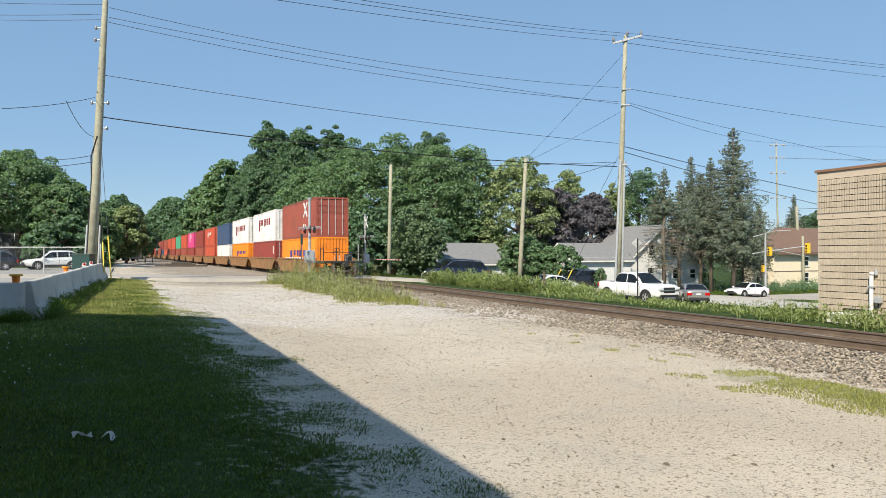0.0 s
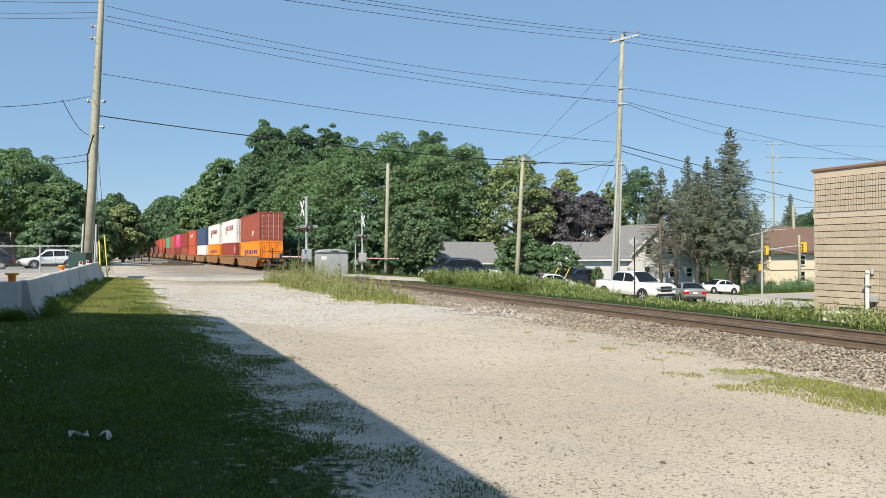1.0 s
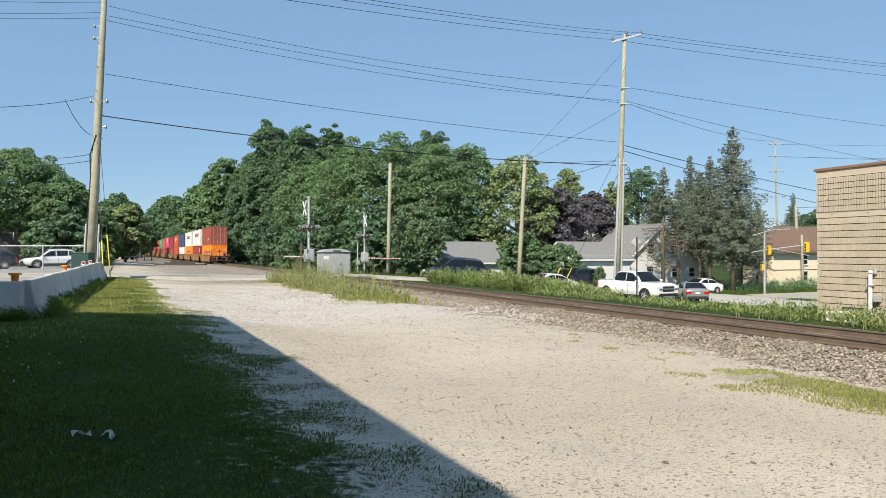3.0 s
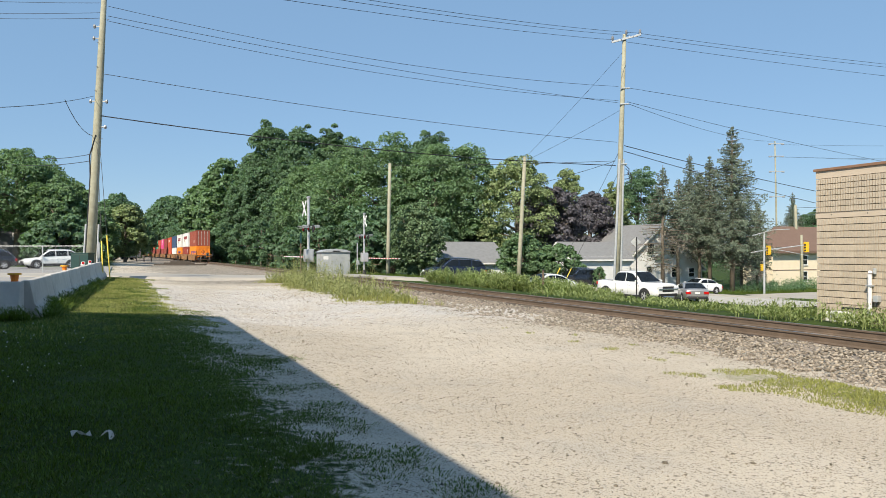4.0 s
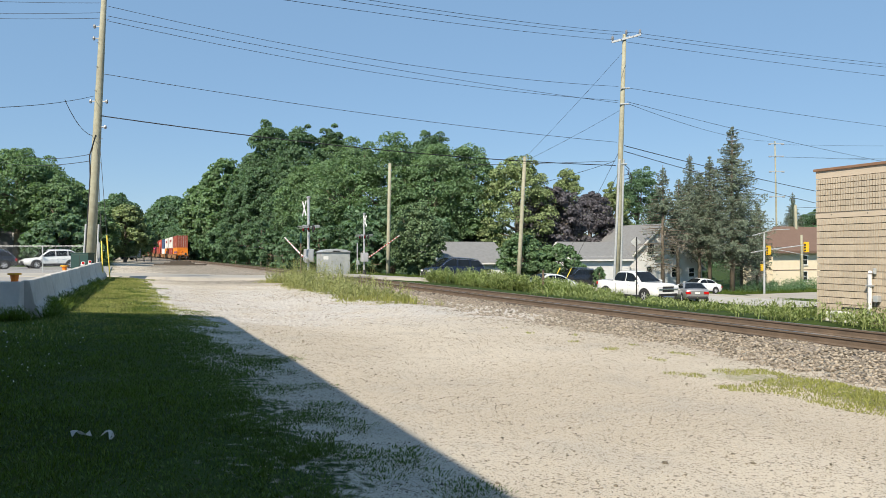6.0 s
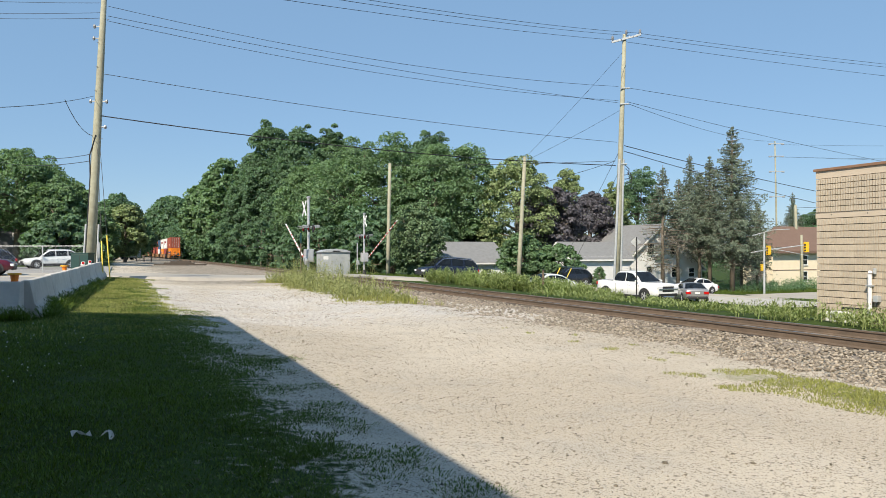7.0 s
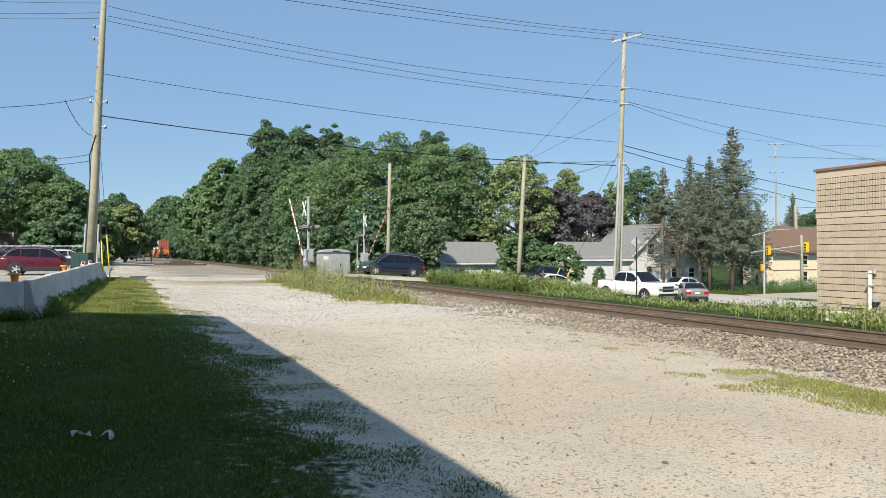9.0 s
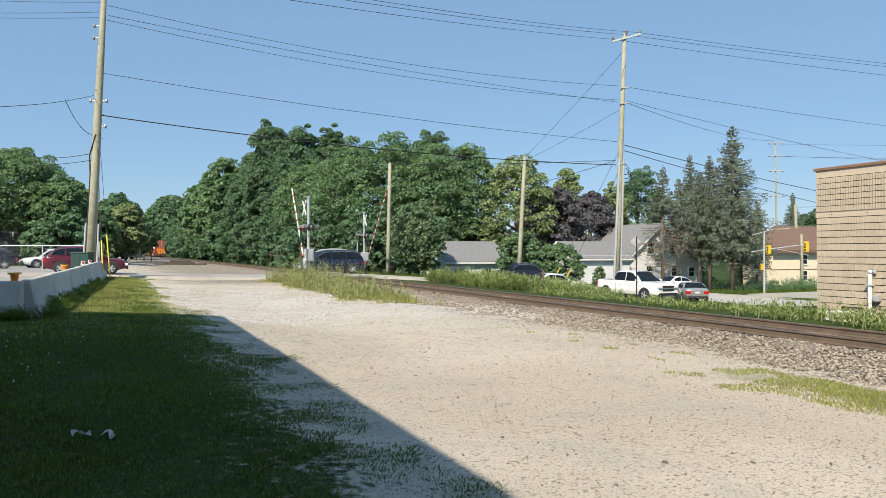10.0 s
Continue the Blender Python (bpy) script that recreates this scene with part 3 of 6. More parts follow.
def spruce(x, y, height, radius, label, bare=0.16, leaf=0.24, dead=0.0, dense=0.9):
    """A spruce: straight trunk, ragged whorls of drooping branches, green above and grey and thin in the dead part below."""
    root = empty("spruce_tree", pose(x, y, ground_z(x, y), 0, 0, float(RNG.uniform(0, 360))))
    tagged(root, label, "tree")
    bm = bmesh.new()
    tr = 0.011 * height + 0.05
    add_tube(bm, [(0, 0, -0.3), (0.05, 0, height * 0.35), (0, 0.04, height * 0.7), (0, 0, height)], [tr * 1.2, tr * 0.85, tr * 0.5, 0.02], 9)
    green, grey = [], []
    h = height * bare
    while h < height * 0.99:
        f = (h / height - bare) / (1 - bare)
        reach = radius * min(1.0, 1.5 * (1 - f)) ** 0.85 * RNG.uniform(0.65, 1.12) * min(1.0, 0.55 + 2.0 * f) + 0.1
        nb = int(5 + 4 * (1 - f))
        a0 = RNG.uniform(0, 6.28)
        sick = h < dead * height
        for k in range(nb):
            if RNG.uniform() > (dense * 0.62 if sick else dense):
                continue
            a = a0 + k * 6.283 / nb + RNG.uniform(-0.3, 0.3)
            rr = reach * RNG.uniform(0.6, 1.15)
            dx, dy = math.cos(a), math.sin(a)
            droop = -0.42 * (1 - f) + 0.22
            if rr > 0.4:
                add_tube(bm, [(0, 0, h), (dx * rr * 0.6, dy * rr * 0.6, h + droop * rr * 0.35), (dx * rr, dy * rr, h + droop * rr)], [0.05, 0.03, 0.01], 4, False)
            m = max(5, int(rr * (18 if sick else 44)))
            t = RNG.uniform(0.1, 1.05, m)
            side = RNG.normal(0, 0.16, m) * rr * (1.15 - t)
            hang = -RNG.uniform(0, 1.0, m) ** 1.5 * (0.2 + rr * (0.28 if sick else 0.13))
            q = np.stack([dx * rr * t - dy * side, dy * rr * t + dx * side, h + droop * rr * t ** 1.5 + hang], 1)
            (grey if sick and RNG.uniform() < 0.75 else green).append((q, np.tile([dx * 0.6, dy * 0.6, 0.7], (m, 1))))
        h += RNG.uniform(0.24, 0.42) * (0.6 + 0.4 * height / 15)
    part("trunk", bm, M_BARK, root, smooth=True)
    leaf_cloud("crown", np.concatenate([q for q, _ in green]), np.concatenate([n for _, n in green]), leaf, M_LEAF_S, root, aspect=0.42, jitter=0.55)
    if grey:
        leaf_cloud("dead_foliage", np.concatenate([q for q, _ in grey]), np.concatenate([n for _, n in grey]), leaf, M_LEAF_G, root, "grey-brown dead twigs", aspect=0.25, jitter=0.8)["kind"] = "stuff"
    return root


MAPLE, DARKT = "green broadleaf tree with a dense rounded crown", "tall dark green broadleaf tree"
for tx, ty, th, tr, tm, tl in (
    (20.5, 189, 21, 5.8, M_LEAF_A, MAPLE), (21, 155.7, 20.6, 5.4, M_LEAF_A, MAPLE), (22, 133.2, 19.9, 4.8, M_LEAF_B, DARKT), (23.3, 119.3, 24, 5.2, M_LEAF_B, DARKT),
    (26.5, 111.5, 22.6, 4.6, M_LEAF_B, DARKT), (32.2, 111.9, 23.8, 4.2, M_LEAF_B, DARKT), (23.4, 90.6, 14.6, 4.8, M_LEAF_A, MAPLE), (25.4, 80.9, 15.4, 4.8, M_LEAF_A, MAPLE),
    (29.5, 77.5, 16.1, 4.8, M_LEAF_A, MAPLE), (39.7, 89.6, 19.8, 4.4, M_LEAF_B, DARKT), (33.4, 74, 15.4, 5.0, M_LEAF_A, MAPLE), (37.6, 72.5, 14.9, 4.2, M_LEAF_A, MAPLE),
    (40.8, 67.8, 13.9, 4.1, M_LEAF_Y, "yellow-green broadleaf tree with a loose crown"), (57, 81.6, 16.4, 3.2, M_LEAF_Y, "slim yellow-green tree with thin branches"),
    (44.9, 67.4, 10.9, 3.3, M_LEAF_P, "purple-leaved maple with a round crown"), (55.3, 73.5, 11.8, 3.1, M_LEAF_P, "purple-leaved maple behind the house"),
    (74.5, 86.6, 17.4, 4.2, M_LEAF_B, DARKT), (67.6, 84.3, 14.8, 2.6, M_LEAF_Y, "yellow-green tree behind the house"),
    (-10.6, 93.2, 13.1, 5.2, M_LEAF_A, MAPLE), (-6.4, 91.2, 10.8, 3.9, M_LEAF_A, MAPLE), (-17.5, 101, 13.8, 5.4, M_LEAF_A, MAPLE),
    (-0.6, 165, 13.2, 5.6, M_LEAF_B, DARKT), (24.3, 352, 26.5, 11.5, M_LEAF_B, DARKT), (0.9, 121, 9.4, 3.0, M_LEAF_Y, "pale green broadleaf tree at the yard's end"), (-5.9, 87, 9.2, 2.4, M_LEAF_A, "slim young tree with a pale trunk"), (4.2, 207, 10.6, 4.8, M_LEAF_B, DARKT),
    (4.5, 300, 14, 5.5, M_LEAF_B, DARKT), (36, 330, 24, 10, M_LEAF_B, DARKT), (126.8, 95.4, 13, 3.8, M_LEAF_B, DARKT)):
    far = ty > 140
    broad_tree(tx, ty, th, tr, tm, tl, clumps=int((240 if ty > 105 else 300) * max(0.75, th * tr / 78)), leaves=60 if far else 120, leaf=0.12 * tr if far else 0.37 if ty > 105 else 0.27, low=0.32 if tm is M_LEAF_P or (tx < -6 and ty < 110) else 0.12)
for tx, ty, th, tr in ((20.8, 78.7, 6.4, 3.6), (25, 70.5, 7.2, 3.6), (19.6, 107, 7, 3.0), (19.6, 92, 6, 2.4), (20.8, 140, 9.5, 4.2), (36.5, 75, 8, 4), (20.2, 123, 7, 3.2), (30.5, 68.5, 6, 3), (23, 68, 4.5, 2.5)):
    broad_tree(tx, ty, th, tr, M_LEAF_B, "green undergrowth shrub at the wood's edge", low=0.02, clumps=80, leaves=60, leaf=0.42, name="shrub")
broad_tree(24.9, 59.0, 6.5, 2.4, M_SHRUB, "upright grey-green shrub beside the road", low=0.01, clumps=330, leaves=60, leaf=0.22, name="shrub")
broad_tree(34.0, 55.6, 4.3, 2.1, M_LEAF_A, "broad-leaved green bush by the driveway", low=0.02, clumps=170, leaves=60, leaf=0.24, name="shrub")
broad_tree(37.2, 54.3, 3.7, 1.9, M_LEAF_A, "broad-leaved green bush by the driveway", low=0.02, clumps=170, leaves=60, leaf=0.24, name="shrub")
for tx, ty, th, tr, td, tb in ((53.6, 58.4, 13.8, 3.0, 0.6, 0.2), (71.7, 72.9, 18.2, 3.2, 0.2, 0.2), (62.4, 57, 18.8, 4.2, 0.22, 0.17), (56.0, 58.6, 12.6, 2.3, 0.5, 0.42), (61, 60.5, 14.1, 2.8, 0.4, 0.3),
                           (61.6, 59.5, 15.7, 2.7, 0.3, 0.25), (74.9, 64.4, 11.1, 2.6, 0.25, 0.15), (65.5, 58.5, 10.5, 2.4, 0.3, 0.15), (114.2, 90.2, 15.8, 2.9, 0.0, 0.1)):
    spruce(tx, ty, th, tr, dead=td, bare=tb, dense=0.72 if td > 0.4 else 0.9, label="grey half-dead spruce with bare twigs" if td > 0.4 else "tall green spruce with drooping branches")
broad_tree(38.6, 50.0, 1.9, 0.55, M_LEAF_A, "small green bush beside the white house", low=0.01, clumps=110, leaves=60, leaf=0.12, name="shrub")
for tx, ty, th, tr in ((7.2, 268, 13, 3.6), (8.6, 292, 15, 3.6), (3.5, 240, 12, 4), (3.0, 180, 9, 4), (-4.5, 112, 8, 4), (-1.5, 135, 9, 4)):
    broad_tree(tx, ty, th, tr, M_LEAF_A, "dark green broadleaf tree beside the railway", low=0.03, clumps=160, leaves=90, leaf=0.42)
for tx, ty, th, tr in ((-7.2, 86.5, 4.6, 2.2), (78, 84, 6, 4), (82, 82, 5.5, 3.5), (73, 84, 6, 4), (68, 80, 5, 3.5), (-5.6, 84, 5, 3), (-20, 86, 5, 3.5), (-24, 88, 6, 4), (40, 80, 6, 4), (45, 84, 6, 4), (52, 78, 5, 3.5), (41, 70.5, 4.5, 3)):
    broad_tree(tx, ty, th, tr, M_LEAF_B, "dense dark green hedge shrub under the trees", low=0.01, clumps=70, leaves=60, leaf=0.45, name="shrub")
for tx, ty, th, tr in ((19.5, 150, 8, 3.6), (20, 168, 9, 4), (19.5, 186, 8, 3.8), (20, 205, 10, 4.5), (20.5, 228, 11, 5), (21, 255, 12, 5.5), (22, 285, 13, 6), (23, 320, 14, 7)):
    broad_tree(tx, ty, th, tr, M_LEAF_B, "green undergrowth along the railway", low=0.01, clumps=130, leaves=45, leaf=0.65, name="shrub")
# ---- vehicles ----
M_GLASS = mat("car_glass", (0.02, 0.025, 0.03), 0.06, spec=0.8)
M_CHROME = mat("bright_trim", (0.7, 0.7, 0.72), 0.2, 0.9)
M_RIM = mat("alloy_rim", (0.7, 0.7, 0.71), 0.35, 0.6)
M_TAIL = mat("tail_lens", (0.45, 0.01, 0.01), 0.2)
M_HEAD = mat("head_lens", (0.75, 0.77, 0.8), 0.1)
M_PLASTIC = mat("black_plastic", (0.025, 0.025, 0.027), 0.6)


def car_paint(name, c, rough=0.25, metal=0.0):
    m = mat(name, c, rough, metal, vary=0.04, scale=1.5)
    m.node_tree.nodes["Principled BSDF"].inputs["Coat Weight"].default_value = 0.6
    return m


def wheel(parent, x, y, r, side):
    w = 0.11
    bm = bmesh.new()
    prof = [(r * 0.62, -w), (r * 0.93, -w), (r, -w * 0.6), (r, w * 0.6), (r * 0.93, w), (r * 0.62, w)]
    seg = 24
    rings = [[bm.verts.new((a * math.cos(k * math.tau / seg), b, a * math.sin(k * math.tau / seg))) for a, b in prof] for k in range(seg)]
    for k in range(seg):
        for j in range(len(prof) - 1):
            bm.faces.new((rings[k][j], rings[k][j + 1], rings[(k + 1) % seg][j + 1], rings[(k + 1) % seg][j]))
    bmesh.ops.recalc_face_normals(bm, faces=bm.faces)
    hub = part("wheel", bm, M_RUBBER, parent, smooth=True, m=pose(x, y, r))
    bm = bmesh.new()
    add_tube(bm, [(0, side * 0.02, 0), (0, side * 0.05, 0)], r * 0.63, 20)
    part("rim_disc", bm, M_PLASTIC, hub)
    bm = bmesh.new()
    for k in range(5):
        add_box(bm, 0.03, r * 0.64, side * 0.085 - 0.015, side * 0.085 + 0.015, -0.035, 0.035, m=Matrix.Rotation(k * math.tau / 5, 4, "Y"))
    add_tube(bm, [(0, side * 0.06, 0), (0, side * 0.11, 0)], 0.07, 12)
    for k in range(24):
        a = k * math.tau / 24
        add_box(bm, r * 0.58, r * 0.66, side * 0.09 - 0.012, side * 0.09 + 0.012, -r * 0.085, r * 0.085, m=Matrix.Rotation(a, 4, "Y"))
    part("rim", bm, M_RIM, hub, "silver alloy rim")
    return hub


def vehicle(name, label, paintwork, length, width, belt, cabin, roof, wheels, r=0.34, low=0.24, pillars=(0.0,), cladding=False, pickup=False, trim=True):
    """A road vehicle that faces +x. belt: (x, z) along bonnet, waist and tail; cabin: x of the windscreen foot and top, and of the rear top and foot."""
    root = empty(name)
    tagged(root, label, "pickup truck" if pickup else "car")
    hl, hw = length / 2, width / 2
    xs = sorted({p[0] for p in belt} | set(np.linspace(-hl, hl, 19).tolist()))
    bx, bz = [p[0] for p in belt], [p[1] for p in belt]
    bm = bmesh.new()
    rows = []
    for x in xs:
        z = float(np.interp(x, bx, bz))
        e = max(0.0, (abs(x) - (hl - 0.55)) / 0.55)
        w = hw * (1 - 0.16 * e ** 2)
        lo = low + 0.12 * e
        half = [(w * 0.9, lo), (w * 0.98, lo + 0.1), (w, lo + (z - lo) * 0.45), (w * 0.985, lo + (z - lo) * 0.75), (w * 0.95, z - 0.07), (w * 0.88, z - 0.01), (w * 0.5, z + 0.025), (0, z + 0.03)]
        ring = [(y, q) for y, q in half] + [(-y, q) for y, q in half[-2::-1]]
        rows.append([bm.verts.new((x, y, q)) for y, q in ring])
    for r0, r1 in zip(rows, rows[1:]):
        for k in range(len(r0) - 1):
            bm.faces.new((r0[k], r0[k + 1], r1[k + 1], r1[k]))
        bm.faces.new((r0[-1], r0[0], r1[0], r1[-1]))
    bm.faces.new(rows[0])
    bm.faces.new(rows[-1])
    bmesh.ops.recalc_face_normals(bm, faces=bm.faces)
    body = part("body", bm, paintwork, root, smooth=True)
    es = body.data.attributes.new("sharp_face", "BOOLEAN", "FACE")
    es.data[len(body.data.polygons) - 1].value = True
    es.data[len(body.data.polygons) - 2].value = True
    # roof and pillars
    wf, wt, rt, rf = cabin
    def waist(x):
        return float(np.interp(x, bx, bz)) - 0.03
    bw, tw = hw * 0.93, hw * 0.76
    # roof line, rounded where the glass meets the roof
    line_s = np.linspace(rf, wf, 61)
    raw = np.interp(line_s, [rf, rt, rt + 0.3 * (wt - rt), wt - 0.3 * (wt - rt), wt, wf], [waist(rf), roof - 0.05, roof, roof, roof - 0.04, waist(wf)])
    soft_z = np.convolve(np.pad(raw, 3, mode="edge"), np.ones(7) / 7, "valid")
    soft_z[0], soft_z[-1] = waist(rf), waist(wf)

    def roof_z(x):
        return float(np.interp(x, line_s, soft_z))

    def side_y(x, z):
        return bw + (tw - bw) * max(0.0, z - waist(x)) / (roof - waist(x))

    bm = bmesh.new()
    rows = []
    for x in np.linspace(rf, wf, 31).tolist():
        zr, zw = roof_z(x), waist(x) - 0.02
        k = min(1.0, max(0.0, (zr - zw) / 0.3))
        half = [(bw, zw), (side_y(x, zr - 0.07 * k), zr - 0.07 * k), (side_y(x, zr) - 0.03 * k, zr - 0.02 * k), (side_y(x, zr) - 0.1 * k, zr), (tw * 0.5, zr + 0.03 * k), (0, zr + 0.04 * k)]
        rows.append([bm.verts.new((x, y, q)) for y, q in half] + [bm.verts.new((x, -y, q)) for y, q in half[-2::-1]])
    for r0, r1 in zip(rows, rows[1:]):
        for k in range(len(r0) - 1):
            bm.faces.new((r0[k], r0[k + 1], r1[k + 1], r1[k]))
    bmesh.ops.recalc_face_normals(bm, faces=bm.faces)
    part("cabin", bm, paintwork, root, smooth=True)

    def glass(nm, grid, push):
        """A pane over a grid of points, set a little proud of the bodywork."""
        bm = bmesh.new()
        a = [[bm.verts.new(Vector(q) + Vector(push)) for q in row] for row in grid]
        for r0, r1 in zip(a, a[1:]):
            for k in range(len(r0) - 1):
                bm.faces.new((r0[k], r0[k + 1], r1[k + 1], r1[k]))
        bmesh.ops.solidify(bm, geom=bm.faces[:], thickness=0.006)
        bmesh.ops.recalc_face_normals(bm, faces=bm.faces)
        part(nm, bm, M_GLASS, root, "dark tinted glass", smooth=False)

    for nm, xa, xb, push in (("windscreen", wf - 0.06, wt + 0.03, (0.012, 0, 0.014)), ("rear_window", rf + 0.04, rt - 0.02, (-0.014, 0, 0.012))):
        grid = []
        for x in np.linspace(xa, xb, 6).tolist():
            zr = roof_z(x)
            k = min(1.0, max(0.0, (zr - waist(x) + 0.02) / 0.3))
            w = side_y(x, zr) - 0.11 * k - 0.02
            grid.append([(x, w * v, zr + 0.03 * k * (1 - v * v) + 0.006) for v in (-1, -0.6, -0.2, 0.2, 0.6, 1)])
        glass(nm, grid, push)
    opened = [x for x in line_s.tolist() if roof_z(x) - 0.1 > waist(x) + 0.09]
    x0, x1 = opened[-1] - 0.02, opened[0] + 0.04
    cuts = [0.0] + list(pillars) + [1.0]
    for sx in (1, -1):
        for a, b in zip(cuts, cuts[1:]):
            a_, b_ = a + (0.014 if a else 0), b - (0.014 if b < 1 else 0)
            grid = []
            for x in np.linspace(x0 + (x1 - x0) * a_, x0 + (x1 - x0) * b_, 8).tolist():
                zl, zh = waist(x) + 0.07, roof_z(x) - 0.1
                grid.append([(x, sx * side_y(x, z), z) for z in (zl, (zl + zh) / 2, max(zh, zl + 0.01))])
            glass("side_window", grid, (0, sx * 0.012, 0.003))
        rim = [(x, sx * (side_y(x, roof_z(x) - 0.08) + 0.008), roof_z(x) - 0.08) for x in np.linspace(x0, x1, 14).tolist()]
        part("window_trim", tube(rim, 0.013, 5), M_CHROME if trim else M_PLASTIC, root)
        bm = box(wf - 0.35, wf - 0.2, min(sx * (hw - 0.02), sx * (hw + 0.16)), max(sx * (hw - 0.02), sx * (hw + 0.16)), waist(wf) + 0.05, waist(wf) + 0.2, 0.03)
        part("mirror", bm, paintwork, root)
        for x in np.interp([0.02, 0.48, 0.98], [0, 1], [wf - 0.15, rf + 0.3]).tolist():
            part("door_gap", box(x - 0.006, x + 0.006, min(sx * (hw * 0.97), sx * (hw + 0.004)), max(sx * (hw * 0.97), sx * (hw + 0.004)), low + 0.16, waist(x) - 0.1), M_PLASTIC, root)
        for x in (wf - 0.95, wf - 1.9):
            part("door_handle", box(x - 0.1, x + 0.1, min(sx * (hw - 0.02), sx * (hw + 0.025)), max(sx * (hw - 0.02), sx * (hw + 0.025)), waist(x) - 0.2, waist(x) - 0.165, 0.01), paintwork, root)
        # arches, sills and lamps
        for x in wheels:
            bm = bmesh.new()
            ya, yb = sorted((sx * (hw - 0.14), sx * (hw + 0.006)))
            add_prism(bm, [(x + (r + 0.09) * math.cos(a), max(low - 0.02, r + (r + 0.09) * math.sin(a))) for a in np.linspace(-0.35, math.pi + 0.35, 16)], "y", ya, yb)
            part("wheel_arch", bm, M_PLASTIC, root)
            wheel(root, x, sx * (hw - 0.085), r, sx)
        ya, yb = sorted((sx * (hw * 0.86), sx * (hw + 0.01)))
        part("sill", box(wheels[0] + r + 0.05, wheels[1] - r - 0.05, ya, yb, low - 0.02, low + (0.2 if cladding else 0.09), 0.02), M_PLASTIC, root)
        zf, zr = float(np.interp(hl - 0.1, bx, bz)), float(np.interp(-hl + 0.05, bx, bz))
        ya, yb = sorted((sx * hw * 0.5, sx * hw * 0.9))
        part("headlight", box(hl - 0.24, hl + 0.02, ya, yb, zf - 0.22, zf - 0.07, 0.03), M_HEAD, root, "clear headlight")
        part("tail_light", box(-hl - 0.02, -hl + 0.18, ya, yb, zr - 0.3, zr - 0.1, 0.03), M_TAIL, root, "red tail light")
    zf = float(np.interp(hl - 0.1, bx, bz))
    part("grille", box(hl - 0.06, hl + 0.025, -hw * 0.48, hw * 0.48, zf - (0.42 if pickup else 0.24), zf - 0.08, 0.02), M_PLASTIC, root)
    part("front_bumper", box(hl - 0.12, hl + 0.03, -hw * 0.8, hw * 0.8, low + 0.05, low + 0.25, 0.05), M_PLASTIC if not pickup else M_DARK, root)
    part("rear_bumper", box(-hl - 0.03, -hl + 0.14, -hw * 0.8, hw * 0.8, low + 0.05, low + 0.26, 0.05), M_PLASTIC, root)
    part("number_plate", box(-hl - 0.035, -hl, -0.16, 0.16, 0.62, 0.74), M_WHITE, root, "plain white plate")
    if cladding or length > 4.9 and not pickup:
        for sx in (1, -1):
            rail = [(x, sx * (tw - 0.12), roof_z(x) + 0.05) for x in np.linspace(wt - 0.25, rt + 0.2, 6).tolist()]
            part("roof_rail", tube(rail, 0.018, 6), M_CHROME, root, "bright roof rail")
    if pickup:
        part("grille_bar", box(hl - 0.03, hl + 0.04, -hw * 0.8, hw * 0.8, zf - 0.3, zf - 0.22, 0.015), M_CHROME, root, "bright grille bar")
        part("skid_plate", box(hl - 0.1, hl + 0.035, -hw * 0.45, hw * 0.45, low - 0.05, low + 0.08, 0.02), M_CHROME, root)
        part("bed", box(-hl + 0.12, rf - 0.1, -hw * 0.8, hw * 0.8, 0.9, float(bz[0]) + 0.035, 0.01), M_PLASTIC, root, "dark open load bed")
    return root


P_BLUE = car_paint("navy_paint", (0.008, 0.013, 0.032))
P_BLACK = car_paint("black_paint", (0.012, 0.014, 0.02))
P_WHITE = car_paint("white_car_paint", (0.8, 0.8, 0.8))
P_SILVER = car_paint("silver_paint", (0.36, 0.36, 0.37), 0.3, 0.5)
P_RED = car_paint("maroon_paint", (0.085, 0.005, 0.015))
P_PALE = car_paint("pale_silver_paint", (0.74, 0.76, 0.75), 0.3, 0.1)
SEDAN = dict(length=4.62, width=1.8, belt=[(-2.31, 0.82), (-2.2, 0.98), (-1.5, 1.0), (0.6, 0.93), (1.0, 0.9), (2.0, 0.74), (2.31, 0.6)], cabin=(1.15, 0.25, -1.0, -1.75), roof=1.43, wheels=(-1.36, 1.36), r=0.32, low=0.2, pillars=(0.5,))
CROSS = dict(length=4.48, width=1.85, belt=[(-2.24, 0.95), (-2.1, 1.1), (-1.2, 1.08), (0.6, 1.0), (0.95, 0.98), (1.9, 0.88), (2.24, 0.7)], cabin=(1.2, 0.35, -1.55, -2.05), roof=1.63, wheels=(-1.33, 1.34), r=0.36, low=0.26, pillars=(0.38, 0.74), cladding=True)
VAN = dict(length=4.98, width=1.95, belt=[(-2.49, 0.95), (-2.38, 1.12), (-1.5, 1.1), (0.9, 1.02), (1.3, 1.0), (2.15, 0.86), (2.49, 0.66)], cabin=(1.7, 0.72, -2.05, -2.38), roof=1.75, wheels=(-1.5, 1.58), r=0.36, low=0.2, pillars=(0.36, 0.68))
TRUCK = dict(length=5.9, width=2.03, belt=[(-2.95, 1.27), (-2.8, 1.3), (0.6, 1.26), (1.1, 1.27), (2.6, 1.22), (2.95, 1.1)], cabin=(1.5, 0.6, -0.95, -1.2), roof=1.97, wheels=(-1.85, 1.85), r=0.42, low=0.35, pillars=(0.52,), pickup=True)

